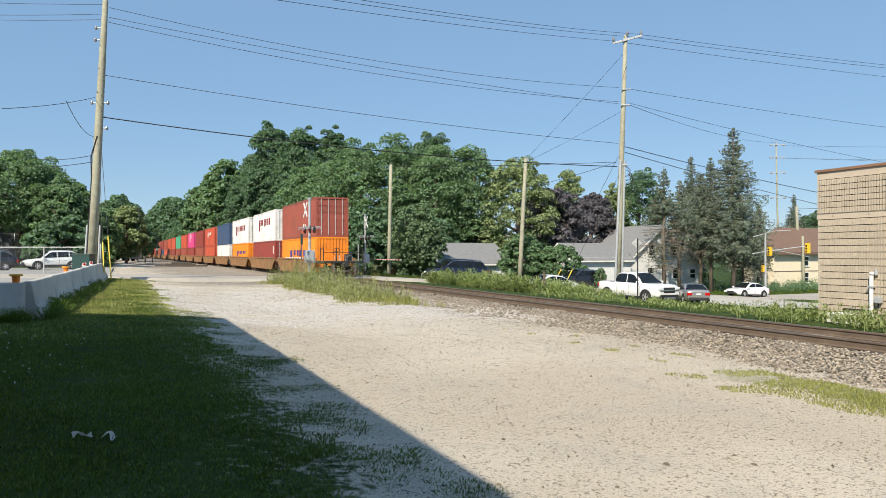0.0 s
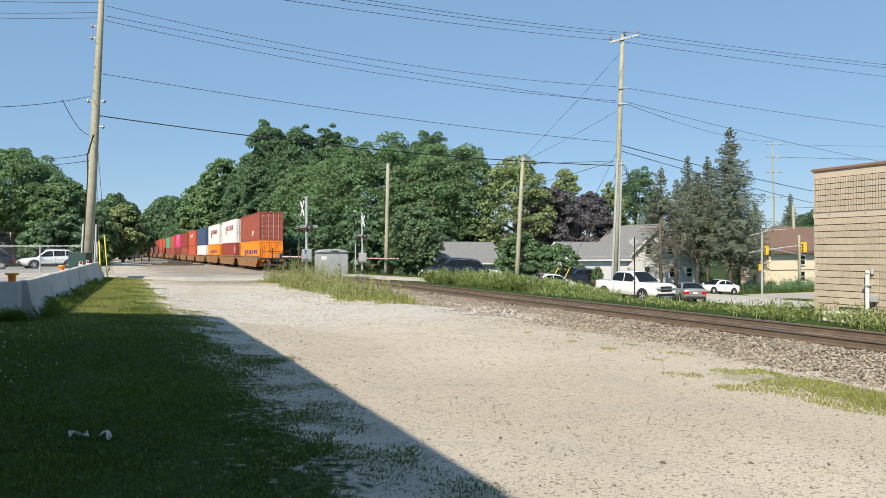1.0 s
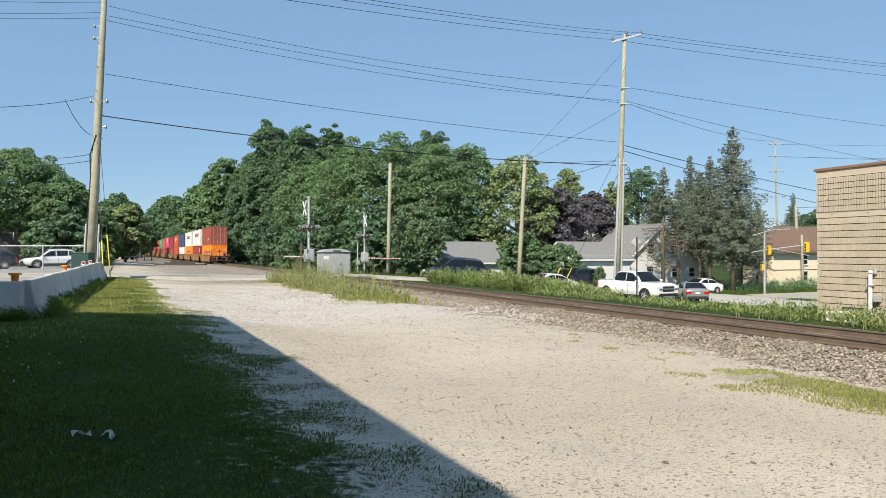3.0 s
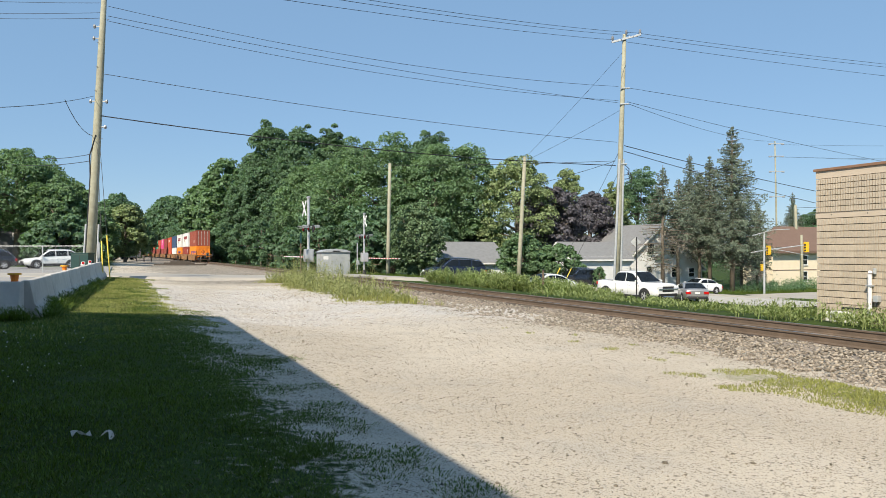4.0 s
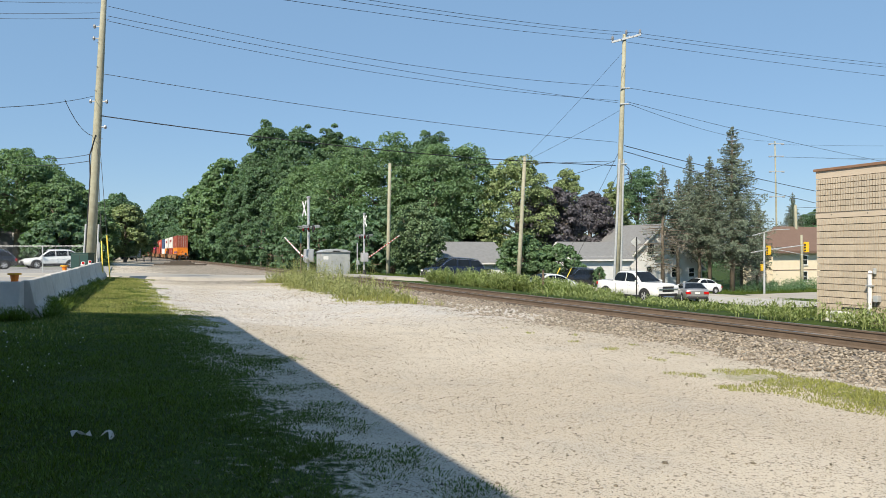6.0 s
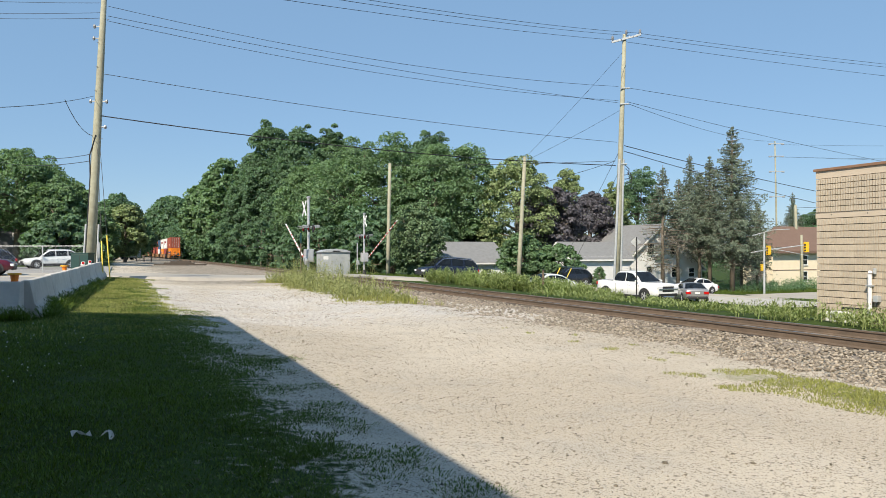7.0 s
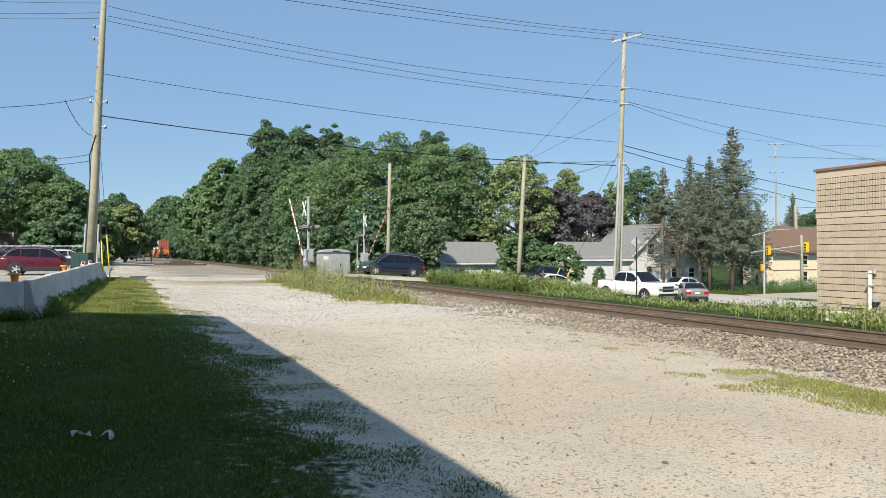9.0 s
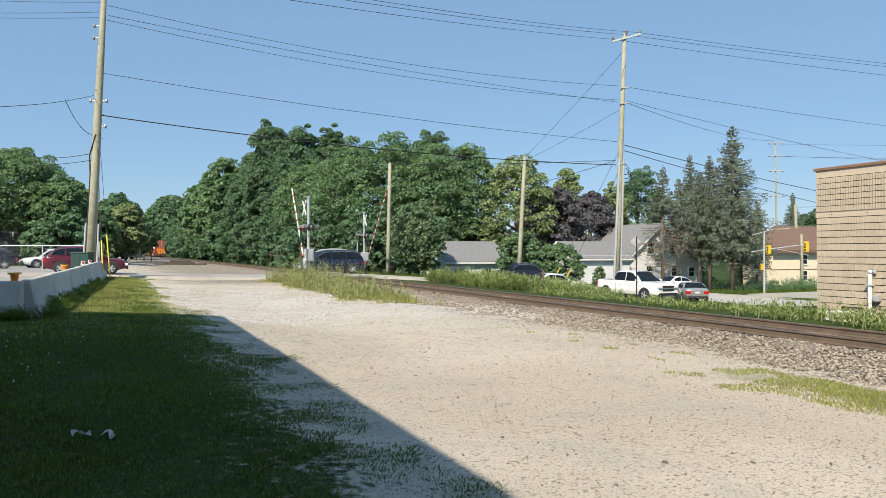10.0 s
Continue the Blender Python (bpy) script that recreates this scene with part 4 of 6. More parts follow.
van = vehicle("minivan", "dark navy blue minivan driving over the crossing", P_BLUE, **VAN)
suv = vehicle("sport_utility", "black sport utility vehicle queueing on the road", P_BLACK, **CROSS)
sedan = vehicle("sedan", "white sedan driving up to the queue", P_WHITE, **SEDAN)
red = vehicle("crossover", "maroon red crossover with black cladding on the road", P_RED, **CROSS)
GROUP = "parked cars"


def park(ob, x, y, heading):
    z = ground_z(x, y) + 0.015
    z = max(z, road_z(x) + 0.07) if ROAD_Y0 < y < ROAD_Y1 else z
    c, s = math.cos(radians(heading)), math.sin(radians(heading))
    up = math.degrees(math.atan2(ground_z(x + c, y + s) - ground_z(x - c, y - s), 2))
    ob.matrix_basis = pose(x, y, z, 0, -up, heading)
    tagged(ob, group=GROUP)


park(vehicle("pickup_truck", "white crew-cab pickup truck parked on the grass lot", P_WHITE, **TRUCK), 32.0, 37.5, -87)
park(vehicle("sedan", "grey-silver sedan parked with its tail to the railway", P_SILVER, **SEDAN), 39.4, 40.0, 58)
park(vehicle("sedan", "pale silver sedan parked behind tall weeds", P_PALE, **SEDAN), 26.8, 40.8, -178)
park(vehicle("hatchback", "silver-white hatchback parked behind the fence", P_PALE, **CROSS), -5.3, 68.7, 200)
park(vehicle("sport_utility", "dark blue car parked behind the fence", P_BLACK, **CROSS), -9.9, 66.5, 195)
park(vehicle("sport_utility", "dark parked vehicle at the yard's far end", P_BLACK, **CROSS), -2.4, 142, 200)
# ---- concrete barriers on the lot's edge ----
def jersey(a, b, label):
    """A precast barrier from a to b with sloped feet, a bevelled crown and recessed ends."""
    va, vb = Vector(a), Vector(b)
    d = (vb - va).length - 0.07
    root = empty("concrete_barrier", pose(*((va + vb) / 2), 0, 0, math.degrees(math.atan2(vb.y - va.y, vb.x - va.x))))
    tagged(root, label, "barrier", "concrete barriers")
    half = [(0.3, -0.12), (0.3, 0.075), (0.17, 0.33), (0.085, 0.79), (0.07, 0.81)]
    prof = half + [(-y, z) for y, z in half[::-1]]
    bm = prism(prof, "x", -d / 2, d / 2)
    bmesh.ops.bevel(bm, geom=[e for e in bm.edges], offset=0.012, segments=1, affect="EDGES")
    part("slab", bm, M_CONC, root)
    for s in (-1, 1):
        part("lifting_slot", box(s * d * 0.28 - 0.12, s * d * 0.28 + 0.12, -0.31, 0.31, -0.02, 0.035), M_DARK, root)
    return root


BAR = [(-2.95, 17.6), (-1.79, 17.05), (-1.70, 21.0), (-1.52, 24.9), (-1.39, 28.8), (-1.26, 32.7), (-1.14, 36.6), (-0.98, 40.5), (-0.9, 43.2)]
for k in range(len(BAR) - 1):
    z = 0.33 + 0.1 * min(1, k / 6)
    jersey((*BAR[k], z), (*BAR[k + 1], z), "grey concrete barrier section with stained sides")

M_ORANGE = mat("orange_plastic", (0.85, 0.22, 0.02), 0.45, vary=0.05)


def marker_pot(x, y, z, s=1.0):
    root = empty("warning_light_base", pose(x, y, z))
    tagged(root, "orange plastic warning lamp base on the barrier", "warning light", "warning lights")
    part("cup", tube([(0, 0, 0), (0, 0, 0.2 * s), (0, 0, 0.205 * s)], [0.1 * s, 0.12 * s, 0.16 * s], 14), M_ORANGE, root)
    part("collar", tube([(0, 0, 0.2 * s), (0, 0, 0.26 * s)], [0.19 * s, 0.19 * s], 14), mat("amber_lens", (0.9, 0.42, 0.06), 0.25), root, "amber lens")


marker_pot(-2.0, 17.2, 1.14, 0.68)
marker_pot(-1.53, 24.6, 1.2, 0.6)


def reflector(x, y, z):
    root = empty("barrier_reflector", pose(x, y, z))
    tagged(root, "white and red reflector on the barrier top", "reflector", "barrier reflectors")
    part("plate", box(-0.07, 0.07, -0.02, 0.02, 0.0, 0.17, 0.03), M_WHITE, root)
    part("lens", tube([(0, -0.03, 0.11), (0, -0.018, 0.11)], 0.05, 12), M_TAIL, root, "red lens")


reflector(-1.3, 31.5, 1.22)
reflector(-1.18, 35.2, 1.23)


# ---- poles and wires ----
def wooden_pole(a, b, r0, r1, label):
    root = empty("utility_pole", pose(*a))
    tagged(root, label, "utility pole", "utility poles")
    v = Vector(b) - Vector(a)
    bm = tube([v * -0.05, v * 0.3, v * 0.65, v], [r0 * 1.05, r0 * 0.85 + r1 * 0.15, (r0 + r1) / 2, r1], 14)
    part("shaft", bm, M_POLE, root, smooth=True)
    return root, v


M_INSUL = mat("porcelain", (0.2, 0.21, 0.23), 0.25)
near_pole, v = wooden_pole((-1.47, 43.15, 0.3), (-0.62, 42.8, 19.2), 0.26, 0.1, "weathered grey wooden utility pole behind the barriers")
for h, s in ((0.52, 1), (0.52, -1), (0.445, 1), (0.74, -1), (0.705, -1)):
    p = v * h
    bm = tube([p, p + Vector((s * 0.4, -s * 0.15, 0))], 0.035, 6)
    arm = part("bracket", bm, M_GALV, near_pole)
    part("insulator", tube([p + Vector((s * 0.4, -s * 0.15, -0.1)), p + Vector((s * 0.4, -s * 0.15, 0.0)), p + Vector((s * 0.4, -s * 0.15, 0.1))], [0.05, 0.09, 0.05], 8), M_INSUL, arm)
part("riser_cable", tube([v * 0.06 + Vector((-0.25, -0.1, 0)), v * 0.3 + Vector((-0.22, -0.1, 0)), v * 0.36 + Vector((-0.3, -0.1, 0)), v * 0.42 + Vector((-0.05, -0.22, 0))], 0.035, 6), M_WIRE, near_pole)
part("conduit", tube([v * 0.0 + Vector((0.34, -0.1, 0)), v * 0.16 + Vector((0.32, -0.1, 0))], 0.05, 8), M_GALV, near_pole)
part("conduit", tube([v * 0.0 + Vector((-0.33, -0.1, 0)), v * 0.16 + Vector((-0.31, -0.1, 0))], 0.05, 8), M_GALV, near_pole)
for k in range(9):
    p = v * (0.2 + k * 0.07) + Vector((random.choice((-1, 1)) * 0.22, -0.12, 0))
    part("step_bolt", tube([p, p + Vector((0.08, -0.08, 0))], 0.018, 5), M_STEEL, near_pole)

far_pole, v = wooden_pole((34.34, 42.47, -1.5), (34.96, 42.18, 18.4), 0.24, 0.14, "tall pale wooden utility pole with a steel crossarm")
bm = bmesh.new()
add_box(bm, -1.15, 1.15, -0.06, 0.06, -0.07, 0.07, 0.01, m=Matrix.Translation(v + Vector((0, -0.2, -0.35))) @ pose(0, 0, 0, 0, -15, -25))
arm = part("crossarm", bm, M_GALV, far_pole, "grey steel crossarm")
for k in (-1, 0, 1):
    p = v + Vector((k * 0.98, -0.2 - k * 0.4, -0.3 + k * 0.26 + (0.2 if k == 0 else 0)))
    part("insulator", tube([p, p + Vector((0, 0, 0.15)), p + Vector((0, 0, 0.3)), p + Vector((0, 0, 0.4))], [0.05, 0.11, 0.09, 0.05], 8), M_INSUL, arm)
for off in (-0.36, 0.3):
    part("conduit", tube([Vector((off, -0.15, -0.2)), v * 0.52 + Vector((off * 0.55, -0.15, 0))], 0.09, 8), M_GALV, far_pole, "grey steel cable conduit")
for h in (0.79, 0.73, 0.5):
    p = v * h
    part("bracket", tube([p + Vector((-0.3, -0.1, 0)), p + Vector((0.4, -0.3, 0.05))], 0.06, 6), M_GALV, far_pole)
for k in range(3):
    p = v * 0.5 + Vector((0.25 + 0.12 * k, -0.2, -0.3 * k))
    part("cable_loop", tube([p, p + Vector((0.35, -0.1, -0.3)), p + Vector((0.3, -0.1, -0.75)), p + Vector((-0.1, 0, -0.8))], 0.035, 6), M_WIRE, far_pole)

wooden_pole((21.03, 56.4, -0.5), (21.2, 56.31, 9.45), 0.17, 0.13, "bare wooden pole beside the road crossing")
wooden_pole((32.3, 53.4, -1.2), (32.82, 53.1, 10.3), 0.2, 0.15, "leaning bare wooden pole by the roadside")
wooden_pole((88.6, 69.2, -3), (88.2, 69.2, 8.6), 0.22, 0.17, "weathered wooden pole at the junction")
wooden_pole((85.5, 66.0, -3), (85.3, 66.0, 4.2), 0.18, 0.15, "short wooden pole at the junction")

far_line, v = wooden_pole((101.6, 83.2, -3), (102.66, 84.53, 21.0), 0.17, 0.1, "distant wooden transmission pole with crossarms")
for h in (0.98, 0.89, 0.78, 0.6):
    p = v * h
    a = part("crossarm", box(-1.3, 1.3, -0.06, 0.06, -0.06, 0.06), M_GALV, far_line)
    a.matrix_basis = Matrix.Translation(p - Vector((0, 0.25, 0))) @ pose(0, 0, 0, 0, 0, -25)
    for k in (-1.1, 1.1):
        part("insulator", box(k - 0.25, k + 0.25, -0.08, 0.08, -0.2, -0.06, 0.02), M_INSUL, a)

N_ = "black overhead wire strung between utility poles"
for a, b, sag, r in (
    ((-0.57, 42.74, 15.42), (34.53, 42.38, 14.43), 0.75, 0.022), ((-0.57, 42.74, 14.87), (34.53, 42.38, 13.18), 0.3, 0.022), ((-0.62, 42.77, 14.61), (34.53, 42.38, 13.35), 0.65, 0.022),
    ((-0.76, 42.83, 11.65), (34.42, 42.43, 10.17), 0.3, 0.025), ((-0.91, 42.9, 9.33), (34.34, 42.47, 8.4), 0.46, 0.05),
    ((-1.78, 25.1, 10.86), (34.07, 42.59, 18.0), 0.25, 0.02), ((-0.97, 24.73, 11.09), (34.96, 42.18, 18.35), 0.3, 0.02), ((-0.49, 24.5, 11.18), (35.78, 41.79, 18.52), 0.33, 0.02),
    ((35.78, 41.79, 18.52), (81.94, 39.03, 19.52), 0.25, 0.025), ((34.96, 42.18, 18.35), (81.94, 39.03, 19.24), 0.25, 0.025), ((34.07, 42.59, 18.0), (81.94, 39.03, 18.21), 0.25, 0.025),
    ((35.12, 42.1, 14.34), (81.94, 39.03, 12.98), 0.3, 0.025), ((35.12, 42.1, 13.27), (82.28, 44.39, 10.13), 0.4, 0.025), ((35.12, 42.1, 13.14), (102.66, 84.53, 21.0), 0.8, 0.03),
    ((34.92, 42.19, 9.91), (84.48, 54.39, 7.79), 0.3, 0.05), ((34.92, 42.19, 9.48), (84.48, 54.39, 6.07), 0.3, 0.045),
    ((34.85, 42.23, 17.06), (32.82, 53.1, 10.2), 0.1, 0.02), ((34.65, 42.32, 12.62), (32.8, 53.15, 9.9), 0.1, 0.02), ((34.34, 42.47, 8.75), (21.2, 56.31, 9.3), 0.1, 0.03), ((34.34, 42.47, 8.75), (32.75, 53.1, 7.6), 0.1, 0.03),
    ((-3.71, 28.21, 6.77), (-1.27, 43.06, 10.43), 0.1, 0.02), ((-9.13, 51.4, 17.3), (-0.91, 42.9, 15.6), 0.05, 0.02), ((-9.13, 51.4, 16.5), (-0.96, 42.9, 15.05), 0.05, 0.02), ((-8.5, 51.1, 16.2), (-0.99, 42.9, 14.74), 0.05, 0.02),
    ((-2.3, 36.9, 8.9), (-1.34, 43.1, 8.24), 0.35, 0.025), ((-8.0, 74.5, 10.8), (-1.41, 43.1, 7.2), 0.3, 0.03), ((-9.9, 75.4, 10.1), (-1.41, 43.1, 6.83), 0.3, 0.03),
    ((103.8, 84.0, 20.4), (170, 50, 20.5), 0.5, 0.03), ((101.5, 85.0, 18.3), (170, 50, 18), 0.5, 0.03), ((103.8, 84.0, 18.3), (175, 52, 17.5), 0.5, 0.03),
    ((84.48, 54.39, 7.79), (88.2, 69.2, 8.2), 0.1, 0.04)):
    va, vb = Vector(a), Vector(b)
    pts = [va.lerp(vb, k / 16) - Vector((0, 0, 4 * sag * (k / 16) * (1 - k / 16))) for k in range(17)]
    tagged(part("overhead_wire", tube(pts, r * 0.62, 5), M_WIRE), N_, "cable", "overhead wires")


def guy(a, b, guard):
    """A stay wire with a yellow plastic guard near the ground."""
    va, vb = Vector(a), Vector(b)
    root = empty("guy_wire", pose(*b))
    tagged(root, "steel guy wire with a yellow plastic guard at its foot", "guy wire", "guy wires")
    part("cable", tube([va - vb, Vector((0, 0, 0))], 0.014, 5), M_WIRE, root)
    d = (va - vb).normalized()
    part("guard", tube([Vector((0, 0, 0)), d * guard], 0.032, 8), M_YELLOW, root, "yellow plastic guard")


M_YELLOW = mat("yellow_plastic", (0.8, 0.6, 0.08), 0.5, vary=0.05)
guy((-1.05, 42.95, 9.0), (-0.42, 41.4, ground_z(-0.42, 41.4)), 2.4)
guy((-1.1, 42.95, 8.0), (-0.75, 41.0, ground_z(-0.75, 41)), 2.1)
guy((34.6, 42.35, 9.5), (28.2, 42.6, ground_z(28.2, 42.6)), 2.2)
guy((34.6, 42.35, 8.0), (29.2, 42.6, ground_z(29.2, 42.6)), 2.2)

# ---- utility box, fence ----
tbox = empty("utility_box", pose(-1.72, 41.2, 0.3, 0, 0, -20))
tagged(tbox, "dark green steel utility box behind the barriers", "utility box")
M_GREEN = mat("green_steel", (0.012, 0.05, 0.045), 0.5, vary=0.1)
part("body", box(-0.44, 0.44, -0.4, 0.4, 0, 1.38, 0.03), M_GREEN, tbox)
part("lid", box(-0.47, 0.47, -0.43, 0.43, 1.38, 1.45, 0.02), M_GREEN, tbox)
part("door_seam", box(-0.01, 0.01, -0.405, -0.395, 0.1, 1.3), M_DARK, tbox)
part("lock", box(0.06, 0.12, -0.44, -0.4, 0.7, 0.85, 0.01), M_STEEL, tbox)

wire_net = bpy.data.materials.new("chain_link")
wire_net.use_nodes = True
wire_net.node_tree.nodes["Principled BSDF"].inputs["Base Color"].default_value = (0.5, 0.52, 0.53, 1)
wire_net.node_tree.nodes["Principled BSDF"].inputs["Metallic"].default_value = 0.5


def chain_fence(a, b, height, n, label):
    """Chain-link fence: posts, top rail and a net of slanting wires."""
    va, vb = Vector(a), Vector(b)
    root = empty("chain_link_fence", pose(*a, 0, 0, math.degrees(math.atan2(vb.y - va.y, vb.x - va.x))))
    tagged(root, label, "fence")
    L_ = (vb - va).length
    for k in range(n + 1):
        part("post", tube([(L_ * k / n, 0, -0.2), (L_ * k / n, 0, height + 0.05)], 0.04, 8), M_GALV, root)
    part("top_rail", tube([(0, 0, height), (L_, 0, height)], 0.03, 6), M_GALV, root)
    bm = bmesh.new()
    k, st = -height, 0.2
    while k < L_:
        for s in (1, -1):
            p, q = (k, 0), (k + height, height)
            x0, x1 = max(p[0], 0), min(q[0], L_)
            if x1 - x0 > 0.05:
                z0, z1 = x0 - k, x1 - k
                if s < 0:
                    z0, z1 = height - z0, height - z1
                add_tube(bm, [(x0, s * 0.004, z0), (x1, s * 0.004, z1)], 0.0028, 3, False)
        k += st
    tagged(part("mesh_net", bm, wire_net, root), kind="stuff")


chain_fence((-24, 63.5, 0.35), (-2.0, 53.8, 0.42), 1.85, 8, "grey chain-link fence along the far side of the road")
chain_fence((-0.95, 41.7, 0.35), (-1.0, 44.2, 0.4), 1.9, 1, "short grey chain-link panel beside the pole")

# ---- level crossing ----
M_REDP = mat("red_paint", (0.5, 0.05, 0.04), 0.45, vary=0.08)
M_ALU = mat("aluminium", (0.55, 0.56, 0.57), 0.4, 0.5, vary=0.08)


def crossing_gate(x, y, z, s, height, arm_len, side, red, label):
    """A crossing signal: mast, crossbuck, two pairs of lamps, gate machine. Returns mast and the arm's hinge. s: the arm's way along y; side: the hinge's x; red: share of each stripe pair that is red."""
    root = empty("crossing_signal", pose(x, y, z))
    tagged(root, label, "crossing signal", "crossing signals")
    part("mast", tube([(0, 0, -0.3), (0, 0, height)], 0.075, 10), M_ALU, root)
    part("base", tube([(0, 0, -0.25), (0, 0, 0.12), (0, 0, 0.5)], [0.2, 0.18, 0.09], 10), M_DARK, root)
    buck = empty("crossbuck", pose(0, 0, height - 0.55), root)
    part("bracket", tube([(0, 0, 0.4), (0, s * 0.38, 0.4)], 0.03, 6), M_ALU, buck)
    for a in (45, -45):
        bm = bmesh.new()
        add_box(bm, -0.015, 0.015, -0.6, 0.6, -0.07, 0.07, m=pose(-0.12, s * 0.55, 0, a))
        part("board", bm, M_WHITE, buck, "white crossbuck board")
    lamps = empty("lamp_arm", pose(0, 0, height * 0.66), root)
    part("bar", tube([(0, -0.75, 0), (0, 0.75, 0)], 0.04, 6), M_ALU, lamps)
    for yy in (-0.62, 0.62):
        for sx in (-1, 1):
            bm = bmesh.new()
            add_tube(bm, [(sx * 0.1, yy, -0.1), (sx * 0.16, yy, -0.1)], 0.22, 16)
            lamp = part("background_disc", bm, M_PLASTIC, lamps)
            part("lens", tube([(sx * 0.16, yy, -0.1), (sx * 0.2, yy, -0.1)], 0.13, 12), M_TAIL, lamp)
            bm = bmesh.new()
            for k in range(7):
                a0, a1 = math.pi * k / 7, math.pi * (k + 1) / 7
                add_box(bm, min(sx * 0.16, sx * 0.5), max(sx * 0.16, sx * 0.5), -0.045, 0.045, -0.008, 0.008, m=Matrix.Translation((0, yy + 0.17 * math.cos((a0 + a1) / 2), -0.1 + 0.17 * math.sin((a0 + a1) / 2))))
            part("hood", bm, M_ALU, lamp)
    part("bell", tube([(0, 0, height), (0, 0, height + 0.12), (0, 0, height + 0.16)], [0.1, 0.14, 0.05], 10), M_ALU, root)
    mech = empty("gate_machine", pose(0, 0, 1.45), root)
    part("case", box(-0.26, 0.26, -0.36, 0.2, -0.3, 0.45, 0.05), M_ALU, mech, "grey aluminium gate machine case")
    part("case_door", box(-0.2, 0.2, -0.385, -0.36, -0.22, 0.36, 0.02), M_ALU, mech)
    hinge = empty("gate_arm", pose(side, 0, 1.45), root)
    n = 2 * int(arm_len / 0.6)
    for k in range(n):
        cut = [2 * (k // 2) / n, (2 * (k // 2) + 2 * red) / n, (2 * (k // 2) + 2) / n]
        y0, y1 = s * arm_len * cut[k % 2], s * arm_len * cut[k % 2 + 1]
        part("stripe", box(-0.03, 0.03, min(y0, y1), max(y0, y1), -0.042 + 0.018 * k / n, 0.042 - 0.018 * k / n), M_WHITE if k % 2 else M_REDP, hinge)
    part("counterweight", box(-0.06, 0.1, min(-s * 0.9, -s * 0.2), max(-s * 0.9, -s * 0.2), -0.14, 0.14, 0.03), M_ALU, hinge)
    return root, hinge


gate_a, arm_a = crossing_gate(10.26, 41.0, 0.05, 1, 4.9, 5.2, -0.32, 0.22, "grey crossing signal with crossbuck, lamps and red-white gate arm")
gate_b, arm_b = crossing_gate(18.2, 54.3, -0.15, -1, 5.0, 7.2, 0.32, 0.5, "grey crossing signal beyond the track with red-white gate arm")

cab = empty("signal_cabinet", pose(17.5, 60.9, -0.42, 0, 0, 0))
tagged(cab, "weathered grey steel signal cabinet beside the track", "cabinet")
M_CAB = mat("cabinet_steel", (0.46, 0.48, 0.48), 0.55, 0.3, vary=0.15, scale=1.6, dirt=(0.25, 0.27, 0.28), dirt_amount=0.6)
part("body", box(-1.3, 1.3, -0.9, 0.9, 0.0, 2.2, 0.04), M_CAB, cab)
part("roof", prism([(-1.42, 2.2), (1.42, 2.2), (0.9, 2.42), (0, 2.5), (-0.9, 2.42)], "y", -1.02, 1.02), M_GALV, cab)
d = part("door", box(-0.5, 0.5, -0.93, -0.9, 0.12, 2.05, 0.01), M_CAB, cab)
part("handle", box(0.36, 0.42, -0.97, -0.93, 0.95, 1.2, 0.01), M_DARK, d)
part("notice", box(-1.15, -0.7, -0.915, -0.9, 1.55, 1.85), M_WHITE, cab, "white notice plate")
part("vent", box(-0.35, 0.35, -1.04, -1.0, 2.25, 2.35), M_DARK, cab)
pst = empty("relay_post", pose(19.6, 60.4, -0.35))
tagged(pst, "thin grey relay post with a small box", "post")
part("shaft", tube([(0, 0, -0.2), (0, 0, 3.0)], 0.06, 8), M_ALU, pst)
part("box", box(-0.14, 0.14, -0.2, -0.05, 1.0, 1.4, 0.02), M_GALV, pst)

M_PANEL = mat("crossing_plank", (0.2, 0.17, 0.14), 0.85, vary=0.2, scale=3, bump=0.4)
deck = empty("crossing_deck", pose(line_x(49), 49, RAIL_Z - 0.2))
tagged(deck, "worn timber crossing deck between the rails", "crossing deck")
for x0, x1 in ((-1.5, -1.18), (-1.16, -0.84), (-0.64, -0.33), (-0.31, 0), (0.02, 0.31), (0.33, 0.64), (0.84, 1.16), (1.18, 1.5)):
    part("plank", box(x0, x1, -4.3, 4.3, 0.0, 0.205, 0.012), M_PANEL, deck)


# ---- small posts and signs ----
sp = empty("sign_post", pose(24.3, 28.4, ground_z(24.3, 28.4)))
tagged(sp, "rusty sign post with a diamond plate seen from behind", "sign")
part("shaft", tube([(0, 0, -0.3), (0, 0, 3.55)], 0.035, 8), M_DARK, sp)
bm = bmesh.new()
add_box(bm, -0.19, 0.19, -0.012, 0.012, -0.19, 0.19, 0.0, m=pose(0, 0.07, 3.3, 0, 45, -30))
part("plate", bm, M_CAB, sp, "grey back of a diamond plate")
sp = empty("marker_post", pose(19.3, 29.5, ground_z(19.3, 29.5)))
tagged(sp, "short dark marker post in the weeds", "post")
part("shaft", tube([(0, 0, -0.2), (0, 0, 1.15)], 0.06, 8), M_RUST, sp)
part("cap", tube([(0, 0, 1.15), (0, 0, 1.2)], 0.07, 8), M_DARK, sp)
sp = empty("track_marker", pose(9.6, 40.2, 0))
tagged(sp, "slim rusty marker stake beside the track", "post")
part("shaft", box(-0.035, 0.035, -0.02, 0.02, -0.2, 2.9), M_RUST, sp)
part("plate", box(-0.06, 0.06, -0.03, -0.02, 2.3, 2.9), M_GREEN, sp)

